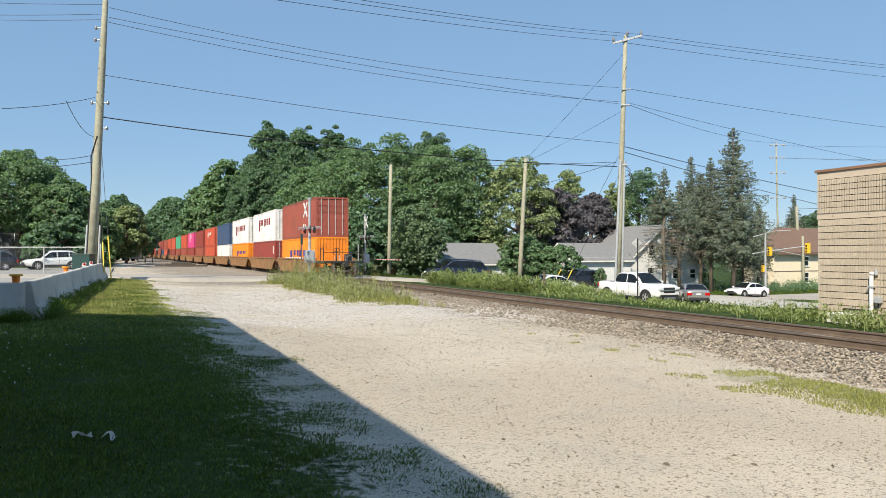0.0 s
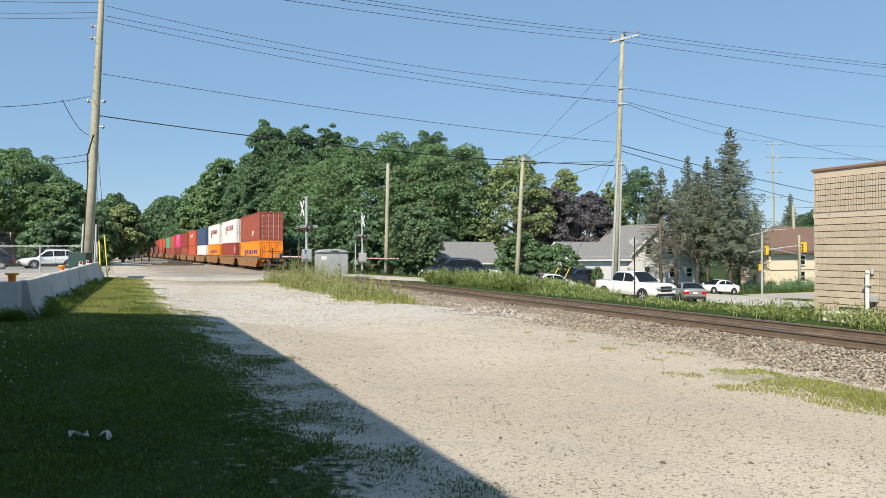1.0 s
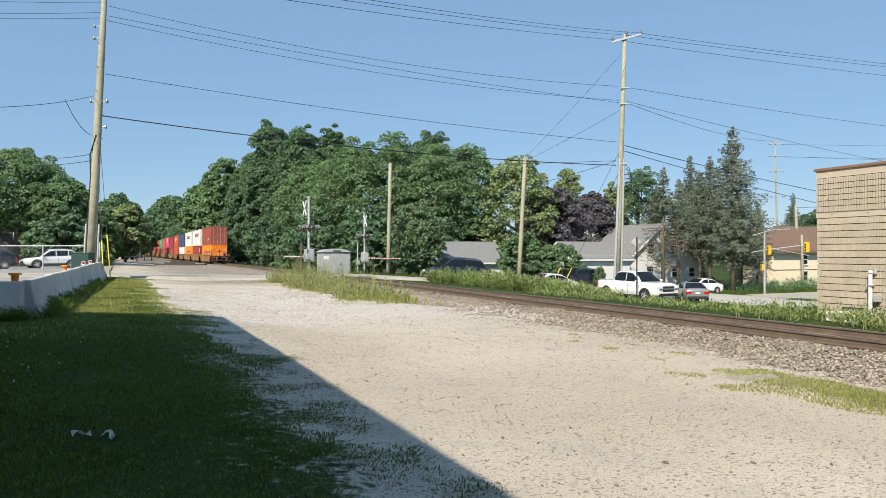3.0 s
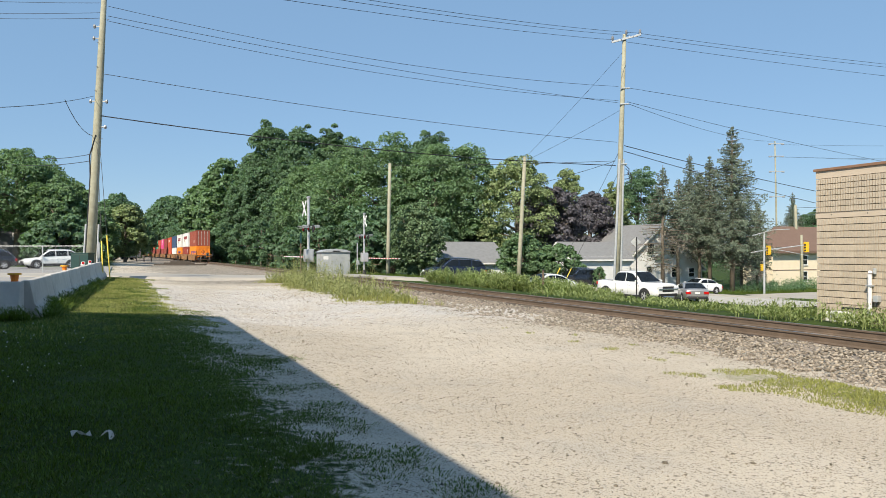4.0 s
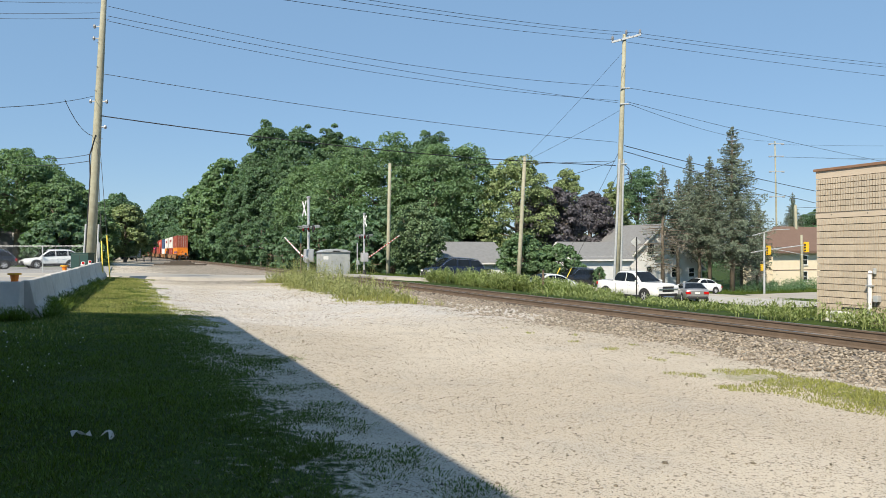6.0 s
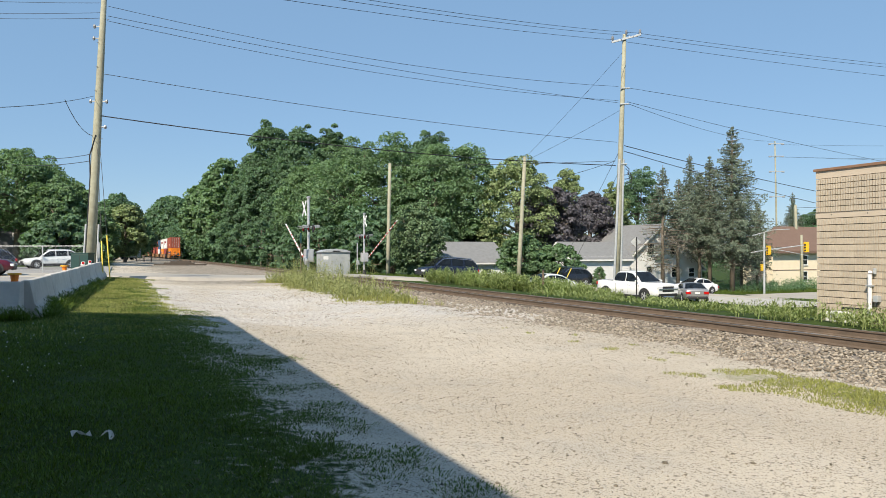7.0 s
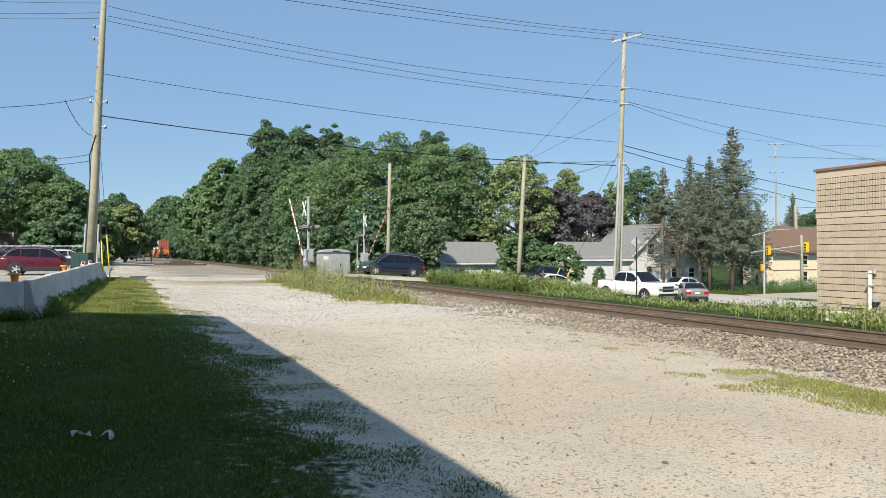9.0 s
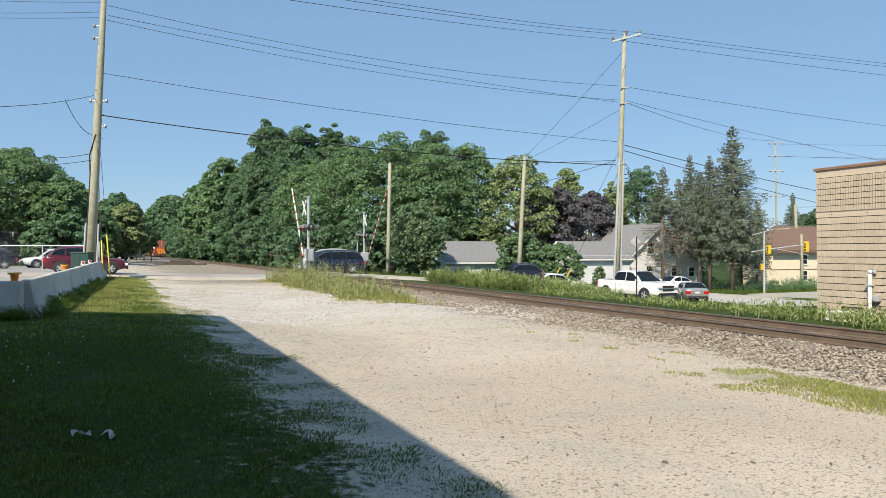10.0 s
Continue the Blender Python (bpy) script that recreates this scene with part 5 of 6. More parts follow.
# ---- stack of old ties, litter ----
for k, (dx, dy, dz, a) in enumerate(((0, 0, 0, 60), (0.2, 0.5, 0, 64), (0.1, 1.0, 0, 58), (0.9, 0.2, 0.2, 66), (0.8, 0.75, 0.2, 61), (0.5, 0.5, 0.4, 63), (-0.3, 0.9, 0.2, 60), (2.1, -0.8, 0, 75), (2.4, -0.4, 0, 68), (-1.6, 1.4, 0, 57))):
    o = tagged(part("old_tie", box(-0.13, 0.13, -1.4, 1.4, 0, 0.2, 0.015), M_TIE), "old dark timber tie lying beside the track", "timber", "old ties")
    o.matrix_basis = pose(7.2 + dx, 101 + dy, ground_z(7.2, 101) + dz + 0.01, 0, 0, a - 180)
for x, y, a in ((-0.26, 5.97, 15), (-0.06, 5.88, -40)):
    bm = bmesh.new()
    rows = []
    for k in range(9):
        t = k / 8
        rows.append([bm.verts.new((0.13 * (t - 0.5), w + 0.03 * math.sin(t * 5), 0.05 + 0.022 * math.sin(t * 6.0 + w * 30))) for w in (-0.03, 0.0, 0.03)])
    for r0, r1 in zip(rows, rows[1:]):
        for k in range(2):
            bm.faces.new((r0[k], r0[k + 1], r1[k + 1], r1[k]))
    bmesh.ops.solidify(bm, geom=bm.faces[:], thickness=0.004)
    o = tagged(part("litter", bm, mat("dirty_paper", (0.78, 0.76, 0.72), 0.8, vary=0.1), smooth=True), "crumpled strip of dirty white litter on the grass", "litter", "litter")
    o.matrix_basis = pose(x, y, ground_z(x, y) + 0.01, 0, 0, a)

# ---- far end of the yard: a parked trailer and its bollards ----
tl = empty("cargo_trailer", pose(1.6, 168, ground_z(1.6, 168), 0, 0, 65))
tagged(tl, "pale grey box trailer parked at the yard's far end", "trailer")
part("body", box(-1.1, 1.1, -2.6, 2.6, 0.5, 2.3, 0.06), mat("trailer_grey", (0.4, 0.42, 0.44), 0.5, vary=0.08), tl)
for sx in (-1, 1):
    for yy in (-0.5, 0.5):
        part("wheel", tube([(sx * 1.0, yy, 0.35), (sx * 1.15, yy, 0.35)], 0.35, 14), M_RUBBER, tl)
part("drawbar", box(-0.1, 0.1, 2.6, 3.9, 0.45, 0.55), M_DARK, tl)
for k in range(3):
    b_ = empty("bollard", pose(3.2 + 1.3 * k, 150 - k, ground_z(4, 150)))
    tagged(b_, "dark steel bollard at the yard's far end", "bollard", "bollards")
    part("shaft", tube([(0, 0, -0.2), (0, 0, 1.0), (0, 0, 1.08)], [0.12, 0.12, 0.05], 10), M_DARK, b_)
# ---- block building beyond the track ----
M_BLOCK = mat("tan_block", (0.47, 0.405, 0.32), 0.9, vary=0.06, scale=2.2, bump=0.5, bump_scale=45, obrand=0.06)
M_MORTAR = mat("mortar", (0.2, 0.16, 0.125), 0.95, vary=0.1)
M_BAND = mat("pale_band", (0.5, 0.42, 0.33), 0.85, vary=0.05)
M_COPING = mat("coping_metal", (0.27, 0.15, 0.09), 0.5, 0.2, vary=0.08)
BX, BY, BZ = 19.3, 14.4, -0.15


def block_building():
    root = empty("block_building", pose(BX, BY, BZ))
    tagged(root, "tan split-face block building with a flat roof", "building")
    part("wall", box(0.06, 30, -34.94, -0.06, -0.6, 4.3), M_MORTAR, root)
    part("roof", box(0.1, 30, -34.9, -0.1, 4.3, 4.4), M_DARK, root)
    bm = bmesh.new()
    add_box(bm, -0.07, 30.1, -35.0, 0.07, 4.36, 4.44, 0.01)
    part("coping", bm, M_COPING, root, "brown metal coping")
    part("fascia_band", box(-0.02, 30, -35, 0.02, 4.14, 4.36), M_BAND, root)
    part("string_band", box(-0.025, 30, -35, 0.025, 2.94, 3.12), M_BAND, root)
    # scored blocks: each with four vertical ribs

    def ribbed(w, ribs, depth, H_=0.19):
        bm = bmesh.new()
        add_box(bm, -0.012, 0.06, -w / 2, w / 2, 0, H_ - 0.013)
        for k in range(ribs):
            c = -w / 2 + w * (k + 0.5) / ribs
            add_box(bm, -0.012 - depth, -0.01, c - w / ribs * 0.34, c + w / ribs * 0.34, 0.0, H_ - 0.013)
        me = bpy.data.meshes.new("block")
        bm.to_mesh(me)
        bm.free()
        me.materials.append(M_BLOCK)
        return me
    upper, lower = ribbed(0.396, 5, 0.042, 0.163), ribbed(0.396, 5, 0.02, 0.187)
    for lo, n, me in ((0.0, 15, lower), (3.12, 6, upper)):
        for r in range(n):
            z = lo + r * (2.94 / 15 if n == 15 else 1.02 / 6)
            for c in range(11 if n == 15 else 14):
                o = new("block", me)
                o.parent = root
                o.matrix_basis = pose(random.uniform(-0.004, 0.002), -0.2 - c * 0.4, z)
    # return wall round the corner
    for r in range(21):
        z = r * 2.94 / 15 if r < 15 else 3.12 + (r - 15) * 1.02 / 6
        for c in range(1):
            o = new("block", upper if r >= 15 else lower)
            o.parent = root
            o.matrix_basis = pose(0.25 + c * 0.4, 0.0, z, 0, 0, -90)
    pipe = part("vent_pipe", tube([(-0.12, -1.72, 0.1), (-0.12, -1.72, 1.3), (-0.16, -1.76, 1.36)], 0.055, 10), M_WHITE, root, "white plastic vent pipe")
    part("strap", box(-0.19, -0.02, -1.8, -1.64, 0.95, 0.99), M_GALV, pipe)
    part("cap", tube([(-0.08, -1.84, 1.3), (-0.08, -1.84, 1.46)], 0.045, 8), M_GALV, pipe)
    part("meter_box", box(-0.2, -0.03, -2.0, -1.85, 0.52, 0.7, 0.015), M_GALV, root, "small grey meter box")
    part("meter_cable", tube([(-0.1, -1.92, 0.52), (-0.12, -1.9, 0.3), (-0.1, -1.8, 0.12)], 0.014, 6), M_WIRE, root)
    ac = part("condenser", box(-0.62, -0.2, -1.38, -0.72, -0.08, 0.2, 0.02), M_WHITE, root, "white outdoor condenser unit")
    part("fan_grille", tube([(-0.635, -0.95, 0.06), (-0.62, -0.95, 0.06)], 0.11, 18), M_GALV, ac)
    part("pad", box(-0.7, -0.1, -1.5, -0.62, -0.3, -0.08, 0.01), M_CONC, ac)
    part("louvre", box(-0.05, 0.0, -1.62, -0.82, 0.24, 0.31), M_DARK, root)
    for c in range(4):
        part("drain_hole", tube([(-0.03, -0.5 - 1.1 * c, 3.03), (-0.024, -0.5 - 1.1 * c, 3.03)], 0.018, 8), M_DARK, root)


block_building()

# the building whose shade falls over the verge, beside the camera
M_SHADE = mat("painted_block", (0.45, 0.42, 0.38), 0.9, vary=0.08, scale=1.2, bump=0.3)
sb = empty("warehouse", pose(-3.06, 13.5, 0.2))
tagged(sb, "plain block warehouse beside the grass verge", "building")
part("wall", box(-12, 0, -45, 0, -0.5, 6.1), M_SHADE, sb)
part("roof", box(-12.1, 0.02, -45.1, 0.02, 6.1, 6.22), M_COPING, sb)
# unseen block added behind the camera to cut skylight on the shaded verge
part("wing", box(0.01, 16, -45, -21, -0.5, 6.1), M_SHADE, sb)

# ---- houses across the road ----
M_SIDING = mat("grey_siding", (0.7, 0.71, 0.71), 0.7, vary=0.05, scale=2)
M_SHINGLE = mat("grey_shingle", (0.2, 0.205, 0.21), 0.9, vary=0.12, scale=3, bump=0.5, bump_scale=25)
M_BROWN = mat("brown_shingle", (0.17, 0.11, 0.085), 0.9, vary=0.12, scale=3)
M_STUCCO = mat("yellow_stucco", (0.8, 0.7, 0.53), 0.9, vary=0.05, scale=1)


def window_unit(parent, x, y, z, w, h, face):
    """A window with frame, panes and sill. face: 'x' on a wall that faces -x, 'y' on one that faces -y."""
    m = pose(x, y, z, 0, 0, 0 if face == "y" else -90)
    win = empty("window", m, parent)
    bm = bmesh.new()
    for a, b, c, d_ in ((-w / 2 - 0.08, w / 2 + 0.08, h, h + 0.09), (-w / 2 - 0.08, w / 2 + 0.08, -0.09, 0), (-w / 2 - 0.08, -w / 2, 0, h), (w / 2, w / 2 + 0.08, 0, h), (-w / 2, w / 2, h / 2 - 0.03, h / 2 + 0.03)):
        add_box(bm, a, b, -0.06, 0.02, c, d_)
    part("frame", bm, M_WHITE, win)
    for k in (0, 1):
        part("pane", box(-w / 2, w / 2, -0.02, 0.0, k * h / 2, (k + 1) * h / 2), M_GLASS, win)
    part("sill", box(-w / 2 - 0.1, w / 2 + 0.1, -0.12, 0.0, -0.14, -0.09), M_WHITE, win)


def house(name, label, x0, x1, y0, y1, eave, ridge, along, wall, roof, windows=(), base=-2.6):
    root = empty(name, pose(0, 0, 0))
    tagged(root, label, "house")
    root.matrix_basis = pose(x0, y0, base)
    w, d, e, r = x1 - x0, y1 - y0, eave - base, ridge - base
    bm = bmesh.new()
    if along == "x":
        add_prism(bm, [(0, 0), (d, 0), (d, e), (d / 2, r - 0.1), (0, e)], "x", 0, w)
    else:
        add_prism(bm, [(0, 0), (w, 0), (w, e), (w / 2, r - 0.1), (0, e)], "y", 0, d)
    walls = part("wall", bm, wall, root)
    n = int((e + 0.2) / 0.2)
    for k in range(n):
        # clapboard courses on the two walls in view
        z = k * 0.2
        part("clapboard", box(-0.025, 0.0, 0.0, d, z, z + 0.185), wall, walls)
        part("clapboard", box(0.0, w, -0.025, 0.0, z, z + 0.185), wall, walls)
    t, o = 0.14, 0.4
    half = (d if along == "x" else w) / 2
    sl = (r - e) / half
    for s in (-1, 1):
        c = half
        edge = c + s * (half + o)
        pr = [(c, r), (edge, r - sl * (half + o)), (edge, r - sl * (half + o) + t), (c, r + t)]
        part("roof", prism(pr, along, -0.35, (w if along == "x" else d) + 0.35), roof, root)
        part("rake_board", prism([(c, r - 0.12), (edge, r - sl * (half + o) - 0.12), (edge, r - sl * (half + o) + t * 0.8), (c, r + t * 0.8)], along, -0.4, -0.352), M_WHITE, root)
        part("gutter", box(-0.35, w + 0.35, edge - 0.06, edge + 0.06, r - sl * (half + o) - 0.1, r - sl * (half + o) + 0.06) if along == "x" else box(edge - 0.06, edge + 0.06, -0.35, d + 0.35, r - sl * (half + o) - 0.1, r - sl * (half + o) + 0.06), M_WHITE, root)
    for wx, wy, wz, ww, wh, f in windows:
        window_unit(root, wx, wy, wz - base, ww, wh, f)
    return root


house("garage", "low white garage with a grey shingle roof", 29.0, 35.9, 61.5, 68.3, 0.9, 2.75, "x", M_WHITE, M_SHINGLE, ((1.5, -0.03, -0.8, 1.0, 0.9, "y"), (4.5, -0.03, -0.8, 1.0, 0.9, "y")), base=-1.2)
house("bungalow", "small white house with a grey shingle gable roof", 43.0, 50.8, 60.5, 64.8, 1.25, 2.8, "x", M_WHITE, M_SHINGLE, ((-0.03, 2.1, 1.2, 0.5, 0.8, "x"),), base=-2.0)
house("two_storey_house", "grey-sided two-storey house behind the spruces", 51.1, 63.6, 62.7, 70.6, 0.0, 5.0, "y", M_SIDING, M_SHINGLE, ((4.6, -0.03, 1.6, 0.9, 1.3, "y"), (7.9, -0.03, 1.6, 0.9, 1.3, "y"), (4.4, -0.03, -1.1, 0.9, 1.2, "y"), (8.2, -0.03, -1.1, 0.9, 1.2, "y"), (10.8, -0.03, -1.1, 0.8, 1.0, "y")), base=-2.7)

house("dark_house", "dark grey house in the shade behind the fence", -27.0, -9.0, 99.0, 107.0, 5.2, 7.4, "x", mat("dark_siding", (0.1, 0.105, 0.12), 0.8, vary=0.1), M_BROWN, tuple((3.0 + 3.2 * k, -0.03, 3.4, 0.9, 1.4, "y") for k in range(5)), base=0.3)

yb = empty("corner_building", pose(80.8, 66.9, -3.1))
tagged(yb, "pale yellow stucco building with a brown hip roof", "building")
part("wall", box(0, 16, 0, 5, 0, 5.2), M_STUCCO, yb)
bm = bmesh.new()
vs = [bm.verts.new(p) for p in ((-0.7, -0.7, 5.1), (16.7, -0.7, 5.1), (16.7, 5.7, 5.1), (-0.7, 5.7, 5.1), (3.5, 2.5, 8.6), (12.5, 2.5, 8.6))]
for f_ in ((0, 1, 5, 4), (1, 2, 5), (2, 3, 4, 5), (3, 0, 4), (0, 3, 2, 1)):
    bm.faces.new([vs[i] for i in f_])
part("roof", bm, M_BROWN, yb, "brown hip roof")
part("fascia", box(-0.72, 16.72, -0.74, -0.66, 4.75, 5.12), M_BROWN, yb)
part("string_course", box(-0.04, 16, -0.04, 0, 2.4, 2.5), M_BROWN, yb)
for wx in (6.3, 9.5, 12.5):
    for wz in (0.9, 3.2):
        window_unit(yb, wx, -0.03, wz, 0.9, 1.3, "y")

# ---- traffic signals at the junction ----
M_SIGNAL = mat("signal_yellow", (0.85, 0.5, 0.03), 0.5)
ts = empty("traffic_signal", pose(63.4, 53.6, -3.0))
tagged(ts, "grey traffic signal pole with yellow signal heads", "traffic signal")
part("pole", tube([(0, 0, -0.2), (0, 0, 7.0)], [0.13, 0.09], 10), M_GALV, ts)
part("mast_arm", tube([(-1.3, 0.6, 4.75), (0, 0, 5.0), (4.2, -1.9, 5.6)], [0.05, 0.07, 0.045], 8), M_GALV, ts)
part("mast_brace", tube([(0, 0, 5.3), (2.2, -1.0, 4.9), (4.4, -2.0, 4.4)], 0.035, 6), M_GALV, ts)
part("lamp_arm", tube([(-1.2, 0.5, 6.6), (0.8, -0.4, 7.2), (2.6, -1.1, 7.3)], 0.045, 6), M_GALV, ts)
for x, y, z, s in ((4.2, -1.9, 4.9, 1.0), (0.45, -0.2, 4.6, 0.9), (-0.25, 0.1, 2.9, 0.6)):
    h = part("signal_head", box(x - 0.2 * s, x + 0.2 * s, y - 0.2 * s, y + 0.2 * s, z - 0.1, z + 1.0 * s, 0.03), M_SIGNAL, ts, "yellow signal head")
    for k in range(3):
        part("lens", tube([(x - 0.2 * s, y, z + (0.1 + 0.3 * k) * s), (x - 0.25 * s, y, z + (0.1 + 0.3 * k) * s)], 0.1 * s, 10), M_DARK, h)
# ---- grass, weeds, stones ----
def tri_mesh(name, v, n_per, material, label, category):
    """Many small triangles as one mesh, three corners each."""
    n = len(v) // 3
    me = bpy.data.meshes.new(name)
    me.vertices.add(3 * n)
    me.vertices.foreach_set("co", v.astype(np.float32).ravel())
    me.loops.add(3 * n)
    me.loops.foreach_set("vertex_index", np.arange(3 * n, dtype=np.int32))
    me.polygons.add(n)
    me.polygons.foreach_set("loop_start", np.arange(0, 3 * n, 3, dtype=np.int32))
    me.update(calc_edges=True)
    me.materials.append(material)
    return tagged(new(name, me), label, category, kind="stuff")


GZ = np.vectorize(lambda x, y: ground_z(x, y) + rut(x, y))


def grass(name, x, y, h, w, material, label, lean=0.5):
    n = len(x)
    z = GZ(x, y) - 0.01
    a = RNG.uniform(0, 6.283, n)
    b = RNG.uniform(0, 6.283, n)
    l = RNG.uniform(0, lean, n) * h
    p = np.stack([x, y, z], 1)
    s = np.stack([np.cos(a) * w, np.sin(a) * w, np.zeros(n)], 1)
    tip = p + np.stack([np.cos(b) * l, np.sin(b) * l, h], 1)
    v = np.stack([p - s, p + s, tip], 1).reshape(-1, 3)
    tri_mesh(name, v, 3, material, label, "grass")


def patchy(x, y, s, seed):
    return np.array([noise.noise((a * s, b * s, seed)) for a, b in zip(x, y)])


def scatter(n, x0, x1, y0, y1):
    """Points that thin out with distance, as a field does to the eye."""
    u = RNG.uniform(0, 1, n)
    y = y0 * (y1 / y0) ** u
    return RNG.uniform(x0, x1, n), y


x, y = scatter(330000, -4.0, 3.2, 2.2, 44)
edge = 1.35 + 0.25 * np.clip((y - 7) / 3, 0, 1) + 1.0 * patchy(x, y, 0.8, 2) + 0.5 * patchy(x, y, 3.5, 4) - 0.3 * np.clip((y - 17) / 5, 0, 1)
keep = (x < edge) & (x < 2.25)
x, y = x[keep], y[keep]
h = RNG.uniform(0.015, 0.055, len(x)) * (1 + 0.6 * patchy(x, y, 1.2, 8)) * (0.8 + 0.02 * np.minimum(y, 30))
# sunlight put into the colour: dried, paler blades take over beyond the shade
sunlit = RNG.uniform(0, 1, len(x)) < np.clip((y - 12) / 8, 0, 1) * np.clip(0.8 + 1.2 * patchy(x, y, 0.9, 15), 0, 1)
grass("verge_grass", x[~sunlit], y[~sunlit], h[~sunlit], 0.0045 + 0.00042 * y[~sunlit], M_GRASS, "short green lawn grass on the verge", 1.1)
grass("dry_verge_grass", x[sunlit], y[sunlit], h[sunlit], 0.0045 + 0.00042 * y[sunlit], M_STRAW_GRASS, "dried yellow-green verge grass, coloured paler where the sun falls", 1.2)

x, y = scatter(40000, 6.6, 9.6, 3.5, 14)
keep = (np.abs(x - 8.05 + 0.05 * (y - 6)) < 0.75 + 0.5 * patchy(x, y, 1.0, 5)) & (y < 7.2 + 1.5 * patchy(x, y, 1.1, 6)) | ((patchy(x, y, 1.3, 12) > 0.33) & (np.abs(x - 8.4) < 0.5))
x, y = x[keep], y[keep]
grass("trackside_grass", x, y, RNG.uniform(0.015, 0.055, len(x)), 0.008 + 0.0004 * y, M_STRAW_GRASS, "yellow-green grass strip beside the ballast", 0.8)


def weeds(name, x, y, h0, h1, per, leaf, material, label, zfun=GZ, spread=0.1, tall=None, stem=0.012):
    n = len(x)
    h = RNG.uniform(h0, h1, n) * (1.0 if tall is None else tall)
    k = np.repeat(np.arange(n), per)
    t = RNG.uniform(0.05, 1.0, n * per) ** 0.75
    ang = RNG.uniform(0, 6.283, n * per)
    rr = spread * (1.1 - t) + 0.03
    pts = np.stack([x[k] + np.cos(ang) * rr, y[k] + np.sin(ang) * rr, zfun(x, y)[k] + t * h[k]], 1)
    d = np.stack([np.cos(ang) * 0.7, np.sin(ang) * 0.7, RNG.uniform(0.2, 1.0, len(k))], 1)
    side = np.stack([-np.sin(ang), np.cos(ang), np.zeros(len(k))], 1)
    ln = (leaf * RNG.uniform(0.6, 1.3, len(k)) * (1.15 - 0.6 * t))[:, None]
    v = np.stack([pts, pts + d * ln * 0.5 + side * ln * 0.14, pts + d * ln, pts + d * ln * 0.5 - side * ln * 0.14], 1)
    v = v[:, [0, 1, 2, 0, 2, 3]].reshape(-1, 3)
    tri_mesh(name, v, 3, material, label, "weeds")
    grass(name + "_stem", np.repeat(x, 2), np.repeat(y, 2), np.repeat(h, 2) * 1.02, np.full(2 * n, stem), material, "green stems of the weeds", 0.12)


n = 1500
x, y = RNG.uniform(18.2, 22.0, n), RNG.uniform(26.5, 43, n)
keep = patchy(x, y, 0.5, 3) > -0.15
weeds("goldenrod", x[keep], y[keep], 0.45, 1.15, 34, 0.24, M_WEED, "tall pale green goldenrod beside the track", tall=np.interp(y[keep], [26, 29, 36, 40, 43], [0.5, 0.75, 1.0, 0.95, 0.8]))
n = 300
x, y = RNG.uniform(16.6, 19.5, n), RNG.uniform(14, 27, n)
keep = patchy(x, y, 0.6, 7) > -0.15
weeds("low_weed", x[keep], y[keep], 0.08, 0.34, 24, 0.17, M_WEED, "low green weeds beyond the rails")
n = 300
x, y = RNG.uniform(16.2, 18.7, n), RNG.uniform(5, 15, n)
keep = patchy(x, y, 0.8, 9) > -0.25
weeds("building_weed", x[keep], y[keep], 0.2, 0.62, 26, 0.16, M_WEED, "ragged green weeds before the block building")
n = 620
x, y = RNG.uniform(7.2, 10.2, n), RNG.uniform(24, 43.5, n)
keep = (patchy(x, y, 0.5, 11) > -0.2) & (x > 7.4 + 0.035 * (y - 24) + 0.5 * patchy(x, y, 0.6, 13))
weeds("yard_weed", x[keep], y[keep], 0.15, 0.8, 22, 0.18, M_PALEWEED, "straggly yellow-green weeds at the yard's edge")
x, y = scatter(15000, 6.6, 10.3, 22, 44)
inside = x - (7.5 + 0.9 * patchy(x, y, 0.6, 13) + 1.0 * patchy(x, y, 2.6, 19))
keep = (patchy(x, y, 0.5, 11) + 0.6 * patchy(x, y, 2.5, 17) > -0.15) & (inside > 0)
h = RNG.uniform(0.06, 0.36, len(x)) * np.clip(inside / 1.3, 0.12, 1.0)
grass("yard_edge_grass", x[keep], y[keep], h[keep], np.full(keep.sum(), 0.016), M_STRAW_GRASS, "long yellow-green grass at the yard's edge", 0.6)
# leafy weeds at the barriers' feet
n = 130
y = 16.8 * 2.0 ** RNG.uniform(0, 1, n)
x = np.interp(y, [b[1] for b in BAR[1:]], [b[0] for b in BAR[1:]]) + RNG.uniform(0.25, 0.55, n)
weeds("barrier_weed", x, y, 0.08, 0.34, 34, 0.13, M_GRASS, "dark leafy weeds at the feet of the barriers", spread=0.2)
n = 110
x, y = RNG.uniform(-2.9, -1.7, n), RNG.uniform(16.2, 16.8, n)
weeds("barrier_foot_weed", x, y, 0.08, 0.3, 28, 0.09, M_GRASS, "dark leafy weeds at the foot of the barrier", spread=0.2)
# rough grass round the lot, the road and the junction
x, y = RNG.uniform(22, 75, 26000), RNG.uniform(22, 44.4, 26000)
keep = ~((x > 40) & (y > 34)) & ~((x > 25) & (x < 40) & (y > 33) & (y < 44) & (patchy(x, y, 0.2, 1) > 0.0))
grass("lot_grass", x[keep], y[keep], RNG.uniform(0.05, 0.16, keep.sum()), np.full(keep.sum(), 0.03), M_GRASS, "rough grass round the parking lot", 0.6)
x, y = RNG.uniform(18.5, 80, 26000), RNG.uniform(53.4, 60, 26000)
grass("roadside_grass", x, y, RNG.uniform(0.1, 0.45, len(x)), np.full(len(x), 0.035), M_GRASS, "rough grass along the road", 0.6)
n = 500
x, y = RNG.uniform(62, 90, n), RNG.uniform(55, 66, n)
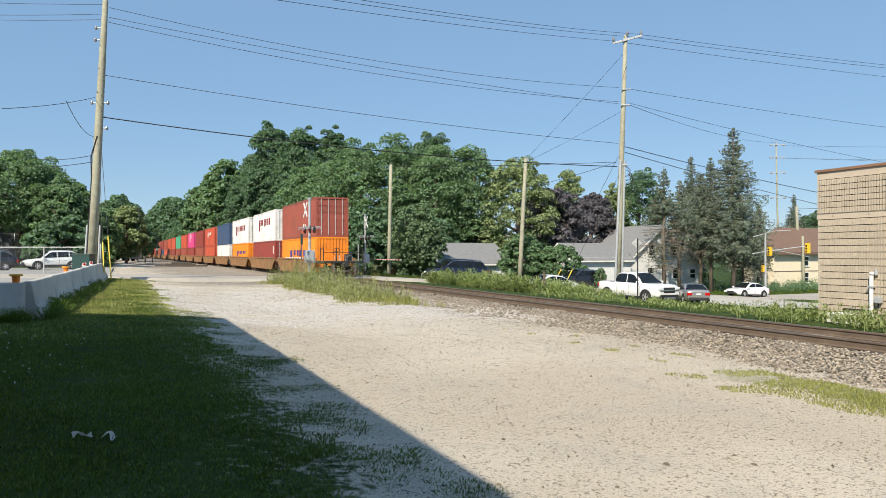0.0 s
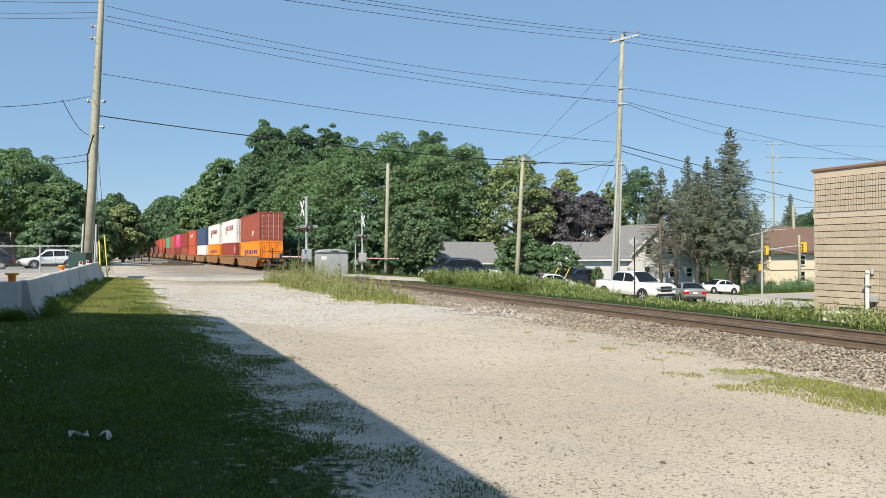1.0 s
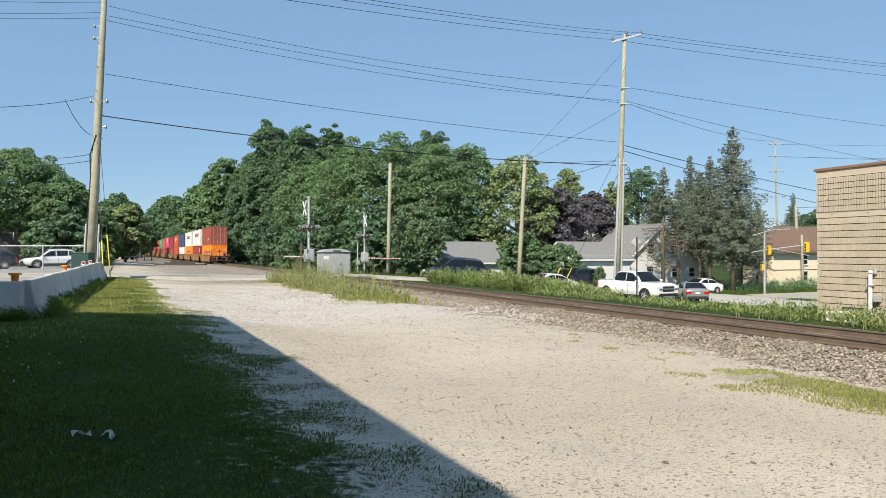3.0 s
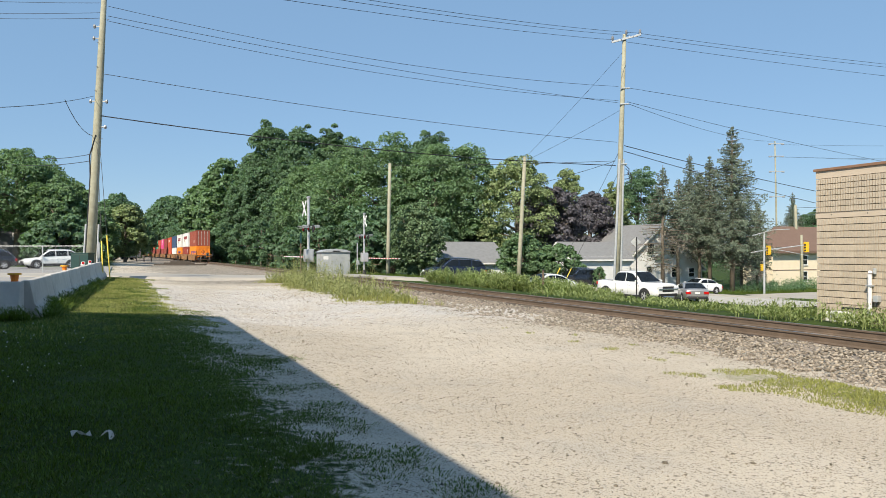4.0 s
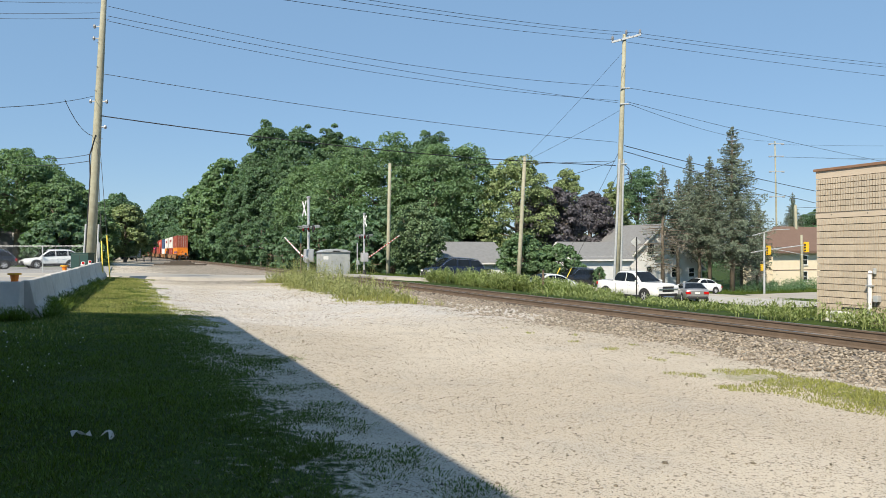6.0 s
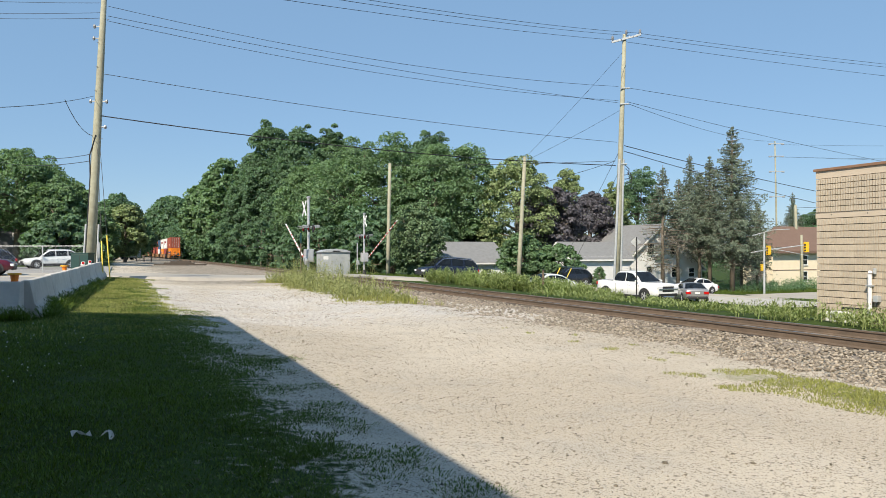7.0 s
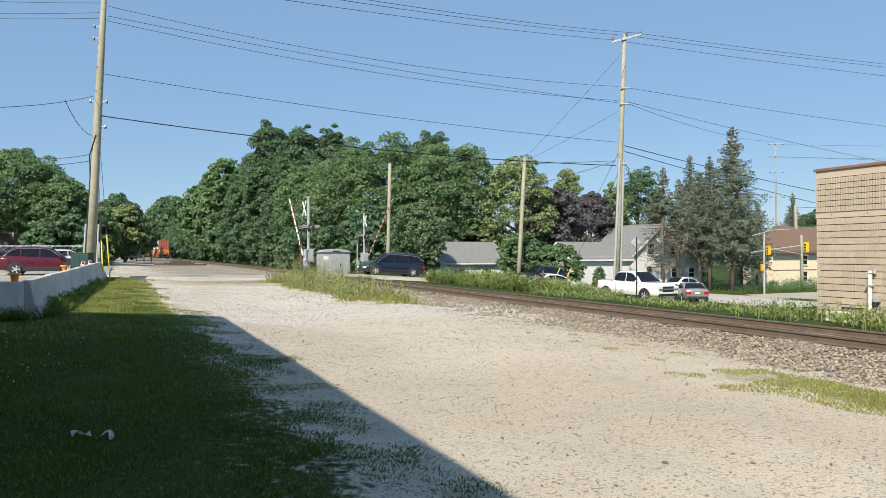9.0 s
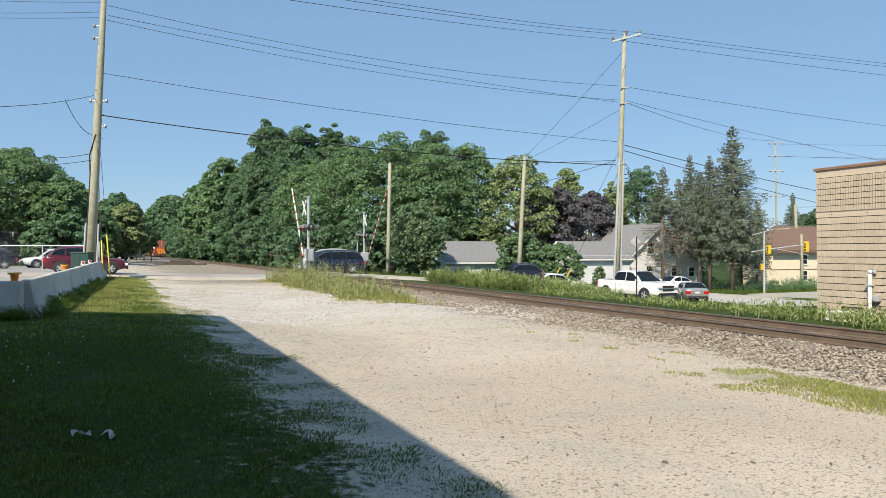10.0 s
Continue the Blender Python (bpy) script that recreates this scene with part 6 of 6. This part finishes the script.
weeds("junction_shrub", x, y, 0.4, 1.3, 26, 0.3, M_LEAF_A, "low green shrubs by the junction", spread=0.5)
# tiny white clover heads
x, y = scatter(70, -1.9, -0.4, 8, 15)
grass_z = GZ(x, y)
ob = leaf_cloud("clover_flower", np.stack([x, y, grass_z + RNG.uniform(0.07, 0.13, len(x))], 1), np.tile([0, 0, 1.0], (len(x), 1)), 0.022, M_WHITE, None, "tiny white clover flowers in the grass", aspect=0.9)
tagged(ob, category="flowers", kind="stuff")


def stones(name, x, y, z, size, material, label):
    """Loose angular stones: squashed, turned octahedra as one mesh."""
    n = len(x)
    base = np.array([(1, 0, 0), (0, 1, 0), (-1, 0, 0), (0, -1, 0), (0, 0, 1), (0, 0, -1)], float)
    tri = np.array([(0, 1, 4), (1, 2, 4), (2, 3, 4), (3, 0, 4), (1, 0, 5), (2, 1, 5), (3, 2, 5), (0, 3, 5)])
    q = base[None] * RNG.uniform(0.55, 1.25, (n, 6, 3)) + RNG.normal(0, 0.22, (n, 6, 3))
    a = RNG.uniform(0, 6.283, n)
    c, s = np.cos(a)[:, None], np.sin(a)[:, None]
    q = np.stack([q[:, :, 0] * c - q[:, :, 1] * s, q[:, :, 0] * s + q[:, :, 1] * c, q[:, :, 2] * 0.6], 2) * size[:, None, None]
    q += np.stack([x, y, z + size * 0.2], 1)[:, None]
    idx = (tri[None] + (np.arange(n) * 6)[:, None, None]).reshape(-1)
    me = bpy.data.meshes.new(name)
    me.vertices.add(6 * n)
    me.vertices.foreach_set("co", q.astype(np.float32).ravel())
    me.loops.add(len(idx))
    me.loops.foreach_set("vertex_index", idx.astype(np.int32))
    me.polygons.add(len(idx) // 3)
    me.polygons.foreach_set("loop_start", np.arange(0, len(idx), 3, dtype=np.int32))
    me.update(calc_edges=True)
    me.materials.append(material)
    tagged(new(name, me), label, "stones", kind="stuff")


x, y = scatter(16000, 0.8, 9.8, 2.4, 36)
d = patchy(x, y, 0.9, 21) + 0.5 * patchy(x, y, 3, 22)
keep = d > -0.25
x, y = x[keep], y[keep]
sz = np.abs(RNG.normal(0, 1, len(x))) ** 1.5 * 0.0022 + 0.003 + 0.0005 * y
stones("yard_stone", x, y, GZ(x, y), sz, M_STONE, "loose pale limestone chips on the yard")
x, y = scatter(14000, 1.5, 9.8, 2.6, 32)
stones("dark_stone", x, y, GZ(x, y), np.abs(RNG.normal(0, 1, len(x))) ** 1.6 * 0.0025 + 0.003 + 0.0006 * y, M_DSTONE, "scattered darker stones on the yard")
x, y = scatter(42000, 9.3, 17.0, 3.0, 60)
keep = ~((y > 44.4) & (y < 53.6)) & ((x > 10.0) | (patchy(x, y, 1.2, 31) > 0.0)) & (np.abs(np.abs(x - np.interp(y, LINE_Y, LINE_X)) - GAUGE / 2) > 0.17)
x, y = x[keep], y[keep]
bz = np.interp(x - np.interp(y, LINE_Y, LINE_X), [-4.5, -3.3, -2.0, -1.3, 1.3, 2.0, 3.0], [-0.1, -0.12, -0.1, -0.09, -0.09, -0.1, -0.3])
stones("ballast_rock", x, y, bz + np.where(np.abs(x - np.interp(y, LINE_Y, LINE_X)) < 1.0, -0.055, 0.0) + RNG.uniform(-0.01, 0.03, len(x)), RNG.uniform(0.02, 0.05, len(x)) * (1 + 0.006 * y), M_BALLAST, "grey-brown ballast rocks along the track")

x, y = scatter(6000, 8.0, 10.3, 3.2, 34)
keep = RNG.uniform(0, 1, len(x)) < ((x - 8.0) / 2.3) ** 1.5 * (0.7 + patchy(x, y, 0.7, 61))
x, y = x[keep], y[keep]
stones("spilled_ballast", x, y, GZ(x, y), RNG.uniform(0.008, 0.03, len(x)), M_BALLAST, "grey-brown ballast stones spilled over the yard's edge")
x, y = RNG.uniform(1.2, 8.8, 13000), RNG.uniform(16, 37, 13000)
keep = (patchy(x, y, 0.35, 41) + 0.4 * patchy(x, y, 2.0, 42) > -0.1) & (x < 8.2 - 0.03 * (y - 20))
x, y = x[keep], y[keep]
stones("fresh_stone", x, y, GZ(x, y), RNG.uniform(0.012, 0.032, len(x)), M_PALESTONE, "freshly spread white limestone pieces on the yard")
# creeping weeds on the stone in the shade
n = 3600
x, y = RNG.uniform(0.9, 2.5, n), 3.6 * (20 / 3.6) ** RNG.uniform(0, 1, n)
keep = patchy(x, y, 1.3, 51) + 0.5 * patchy(x, y, 4.0, 52) > -0.2 + 0.5 * (x - 1.1)
weeds("creeping_weed", x[keep], y[keep], 0.01, 0.034, 24, 0.034, M_GRASS, "low creeping weeds on the shaded stone", spread=0.13, stem=0.003)
n = 2600
x, y = scatter(n, -3.0, 1.3, 2.6, 14)
weeds("lawn_weed", x, y, 0.02, 0.06, 9, 0.04, M_GRASS, "small broad-leaved weeds in the lawn", spread=0.05, stem=0.003)
n = 190
x, y = RNG.uniform(8.0, 11.2, n), RNG.uniform(31, 43.5, n)
weeds("tall_stalk", x, y, 0.6, 1.55, 34, 0.14, M_PALEWEED, "tall straggly stalks at the yard's edge", spread=0.08)
# ---- what moves ----
def on_road(x, y):
    return pose(x, y, road_z(x) + 0.02, 0, math.degrees(math.atan2(road_z(x - 1) - road_z(x + 1), 2)), 0)


def facing_west(x):
    """Pose on the far lane of a vehicle that faces -x."""
    return on_road(x + 0.1, 51.1) @ pose(0, 0, 0, 0, 0, 180)


def motions():
    for i, car in enumerate(train):
        walk(car, [(t, on_line(y + i * UNIT)) for t, y in ((0, 49.6), (1, 72.0), (2.5, 104.3), (3.5, 125.5), (4.5, 146.8), (5.5, 168.4), (6.5, 189.6), (7.5, 211), (9, 243), (10, 264.3))])
    walk(van, [(t, facing_west(x)) for t, x in ((0, 24.8), (4, 24.75), (6, 24.6), (7, 24.05), (7.5, 23.4), (8, 22.35), (8.5, 21.0), (9, 19.2), (9.5, 16.85), (10, 14.3))])
    walk(suv, [(t, facing_west(x)) for t, x in ((0, 36.95), (5.7, 36.9), (7, 35.8), (7.5, 35.2), (8, 34.6), (8.5, 33.9), (9, 33.05), (9.5, 32.0), (10, 30.6))])
    walk(sedan, [(t, facing_west(x)) for t, x in ((0, 57.7), (0.5, 55.6), (1, 54.0), (1.5, 52.7), (2, 52.0), (2.5, 51.6), (4, 51.35), (5.7, 51.3), (7, 50.8), (8, 49.8), (9, 48.9), (10, 48.0))])
    walk(red, [(t, on_road(x, 47.2)) for t, x in ((0, -30), (3, -20), (5, -14), (7, -7.7), (7.5, -6.8), (8, -5.95), (8.5, -5.0), (9, -4.0), (9.5, -2.9), (10, -1.75))])
    for arm, hx, s, rows in ((arm_a, -0.32, 1, ((0, 0), (4.5, 0), (5, 4), (5.5, 9), (6.8, 22), (7.5, 29.5), (8, 34.5), (9, 45), (10, 55))),
                         (arm_b, 0.32, -1, ((0, 0), (4.5, 0), (5, 5), (5.5, 9.5), (6.8, 21), (7.5, 28), (8, 32), (9, 38), (10, 49)))):
        walk(arm, [(t, pose(hx, 0, 1.45, s * a)) for t, a in rows])


motions()
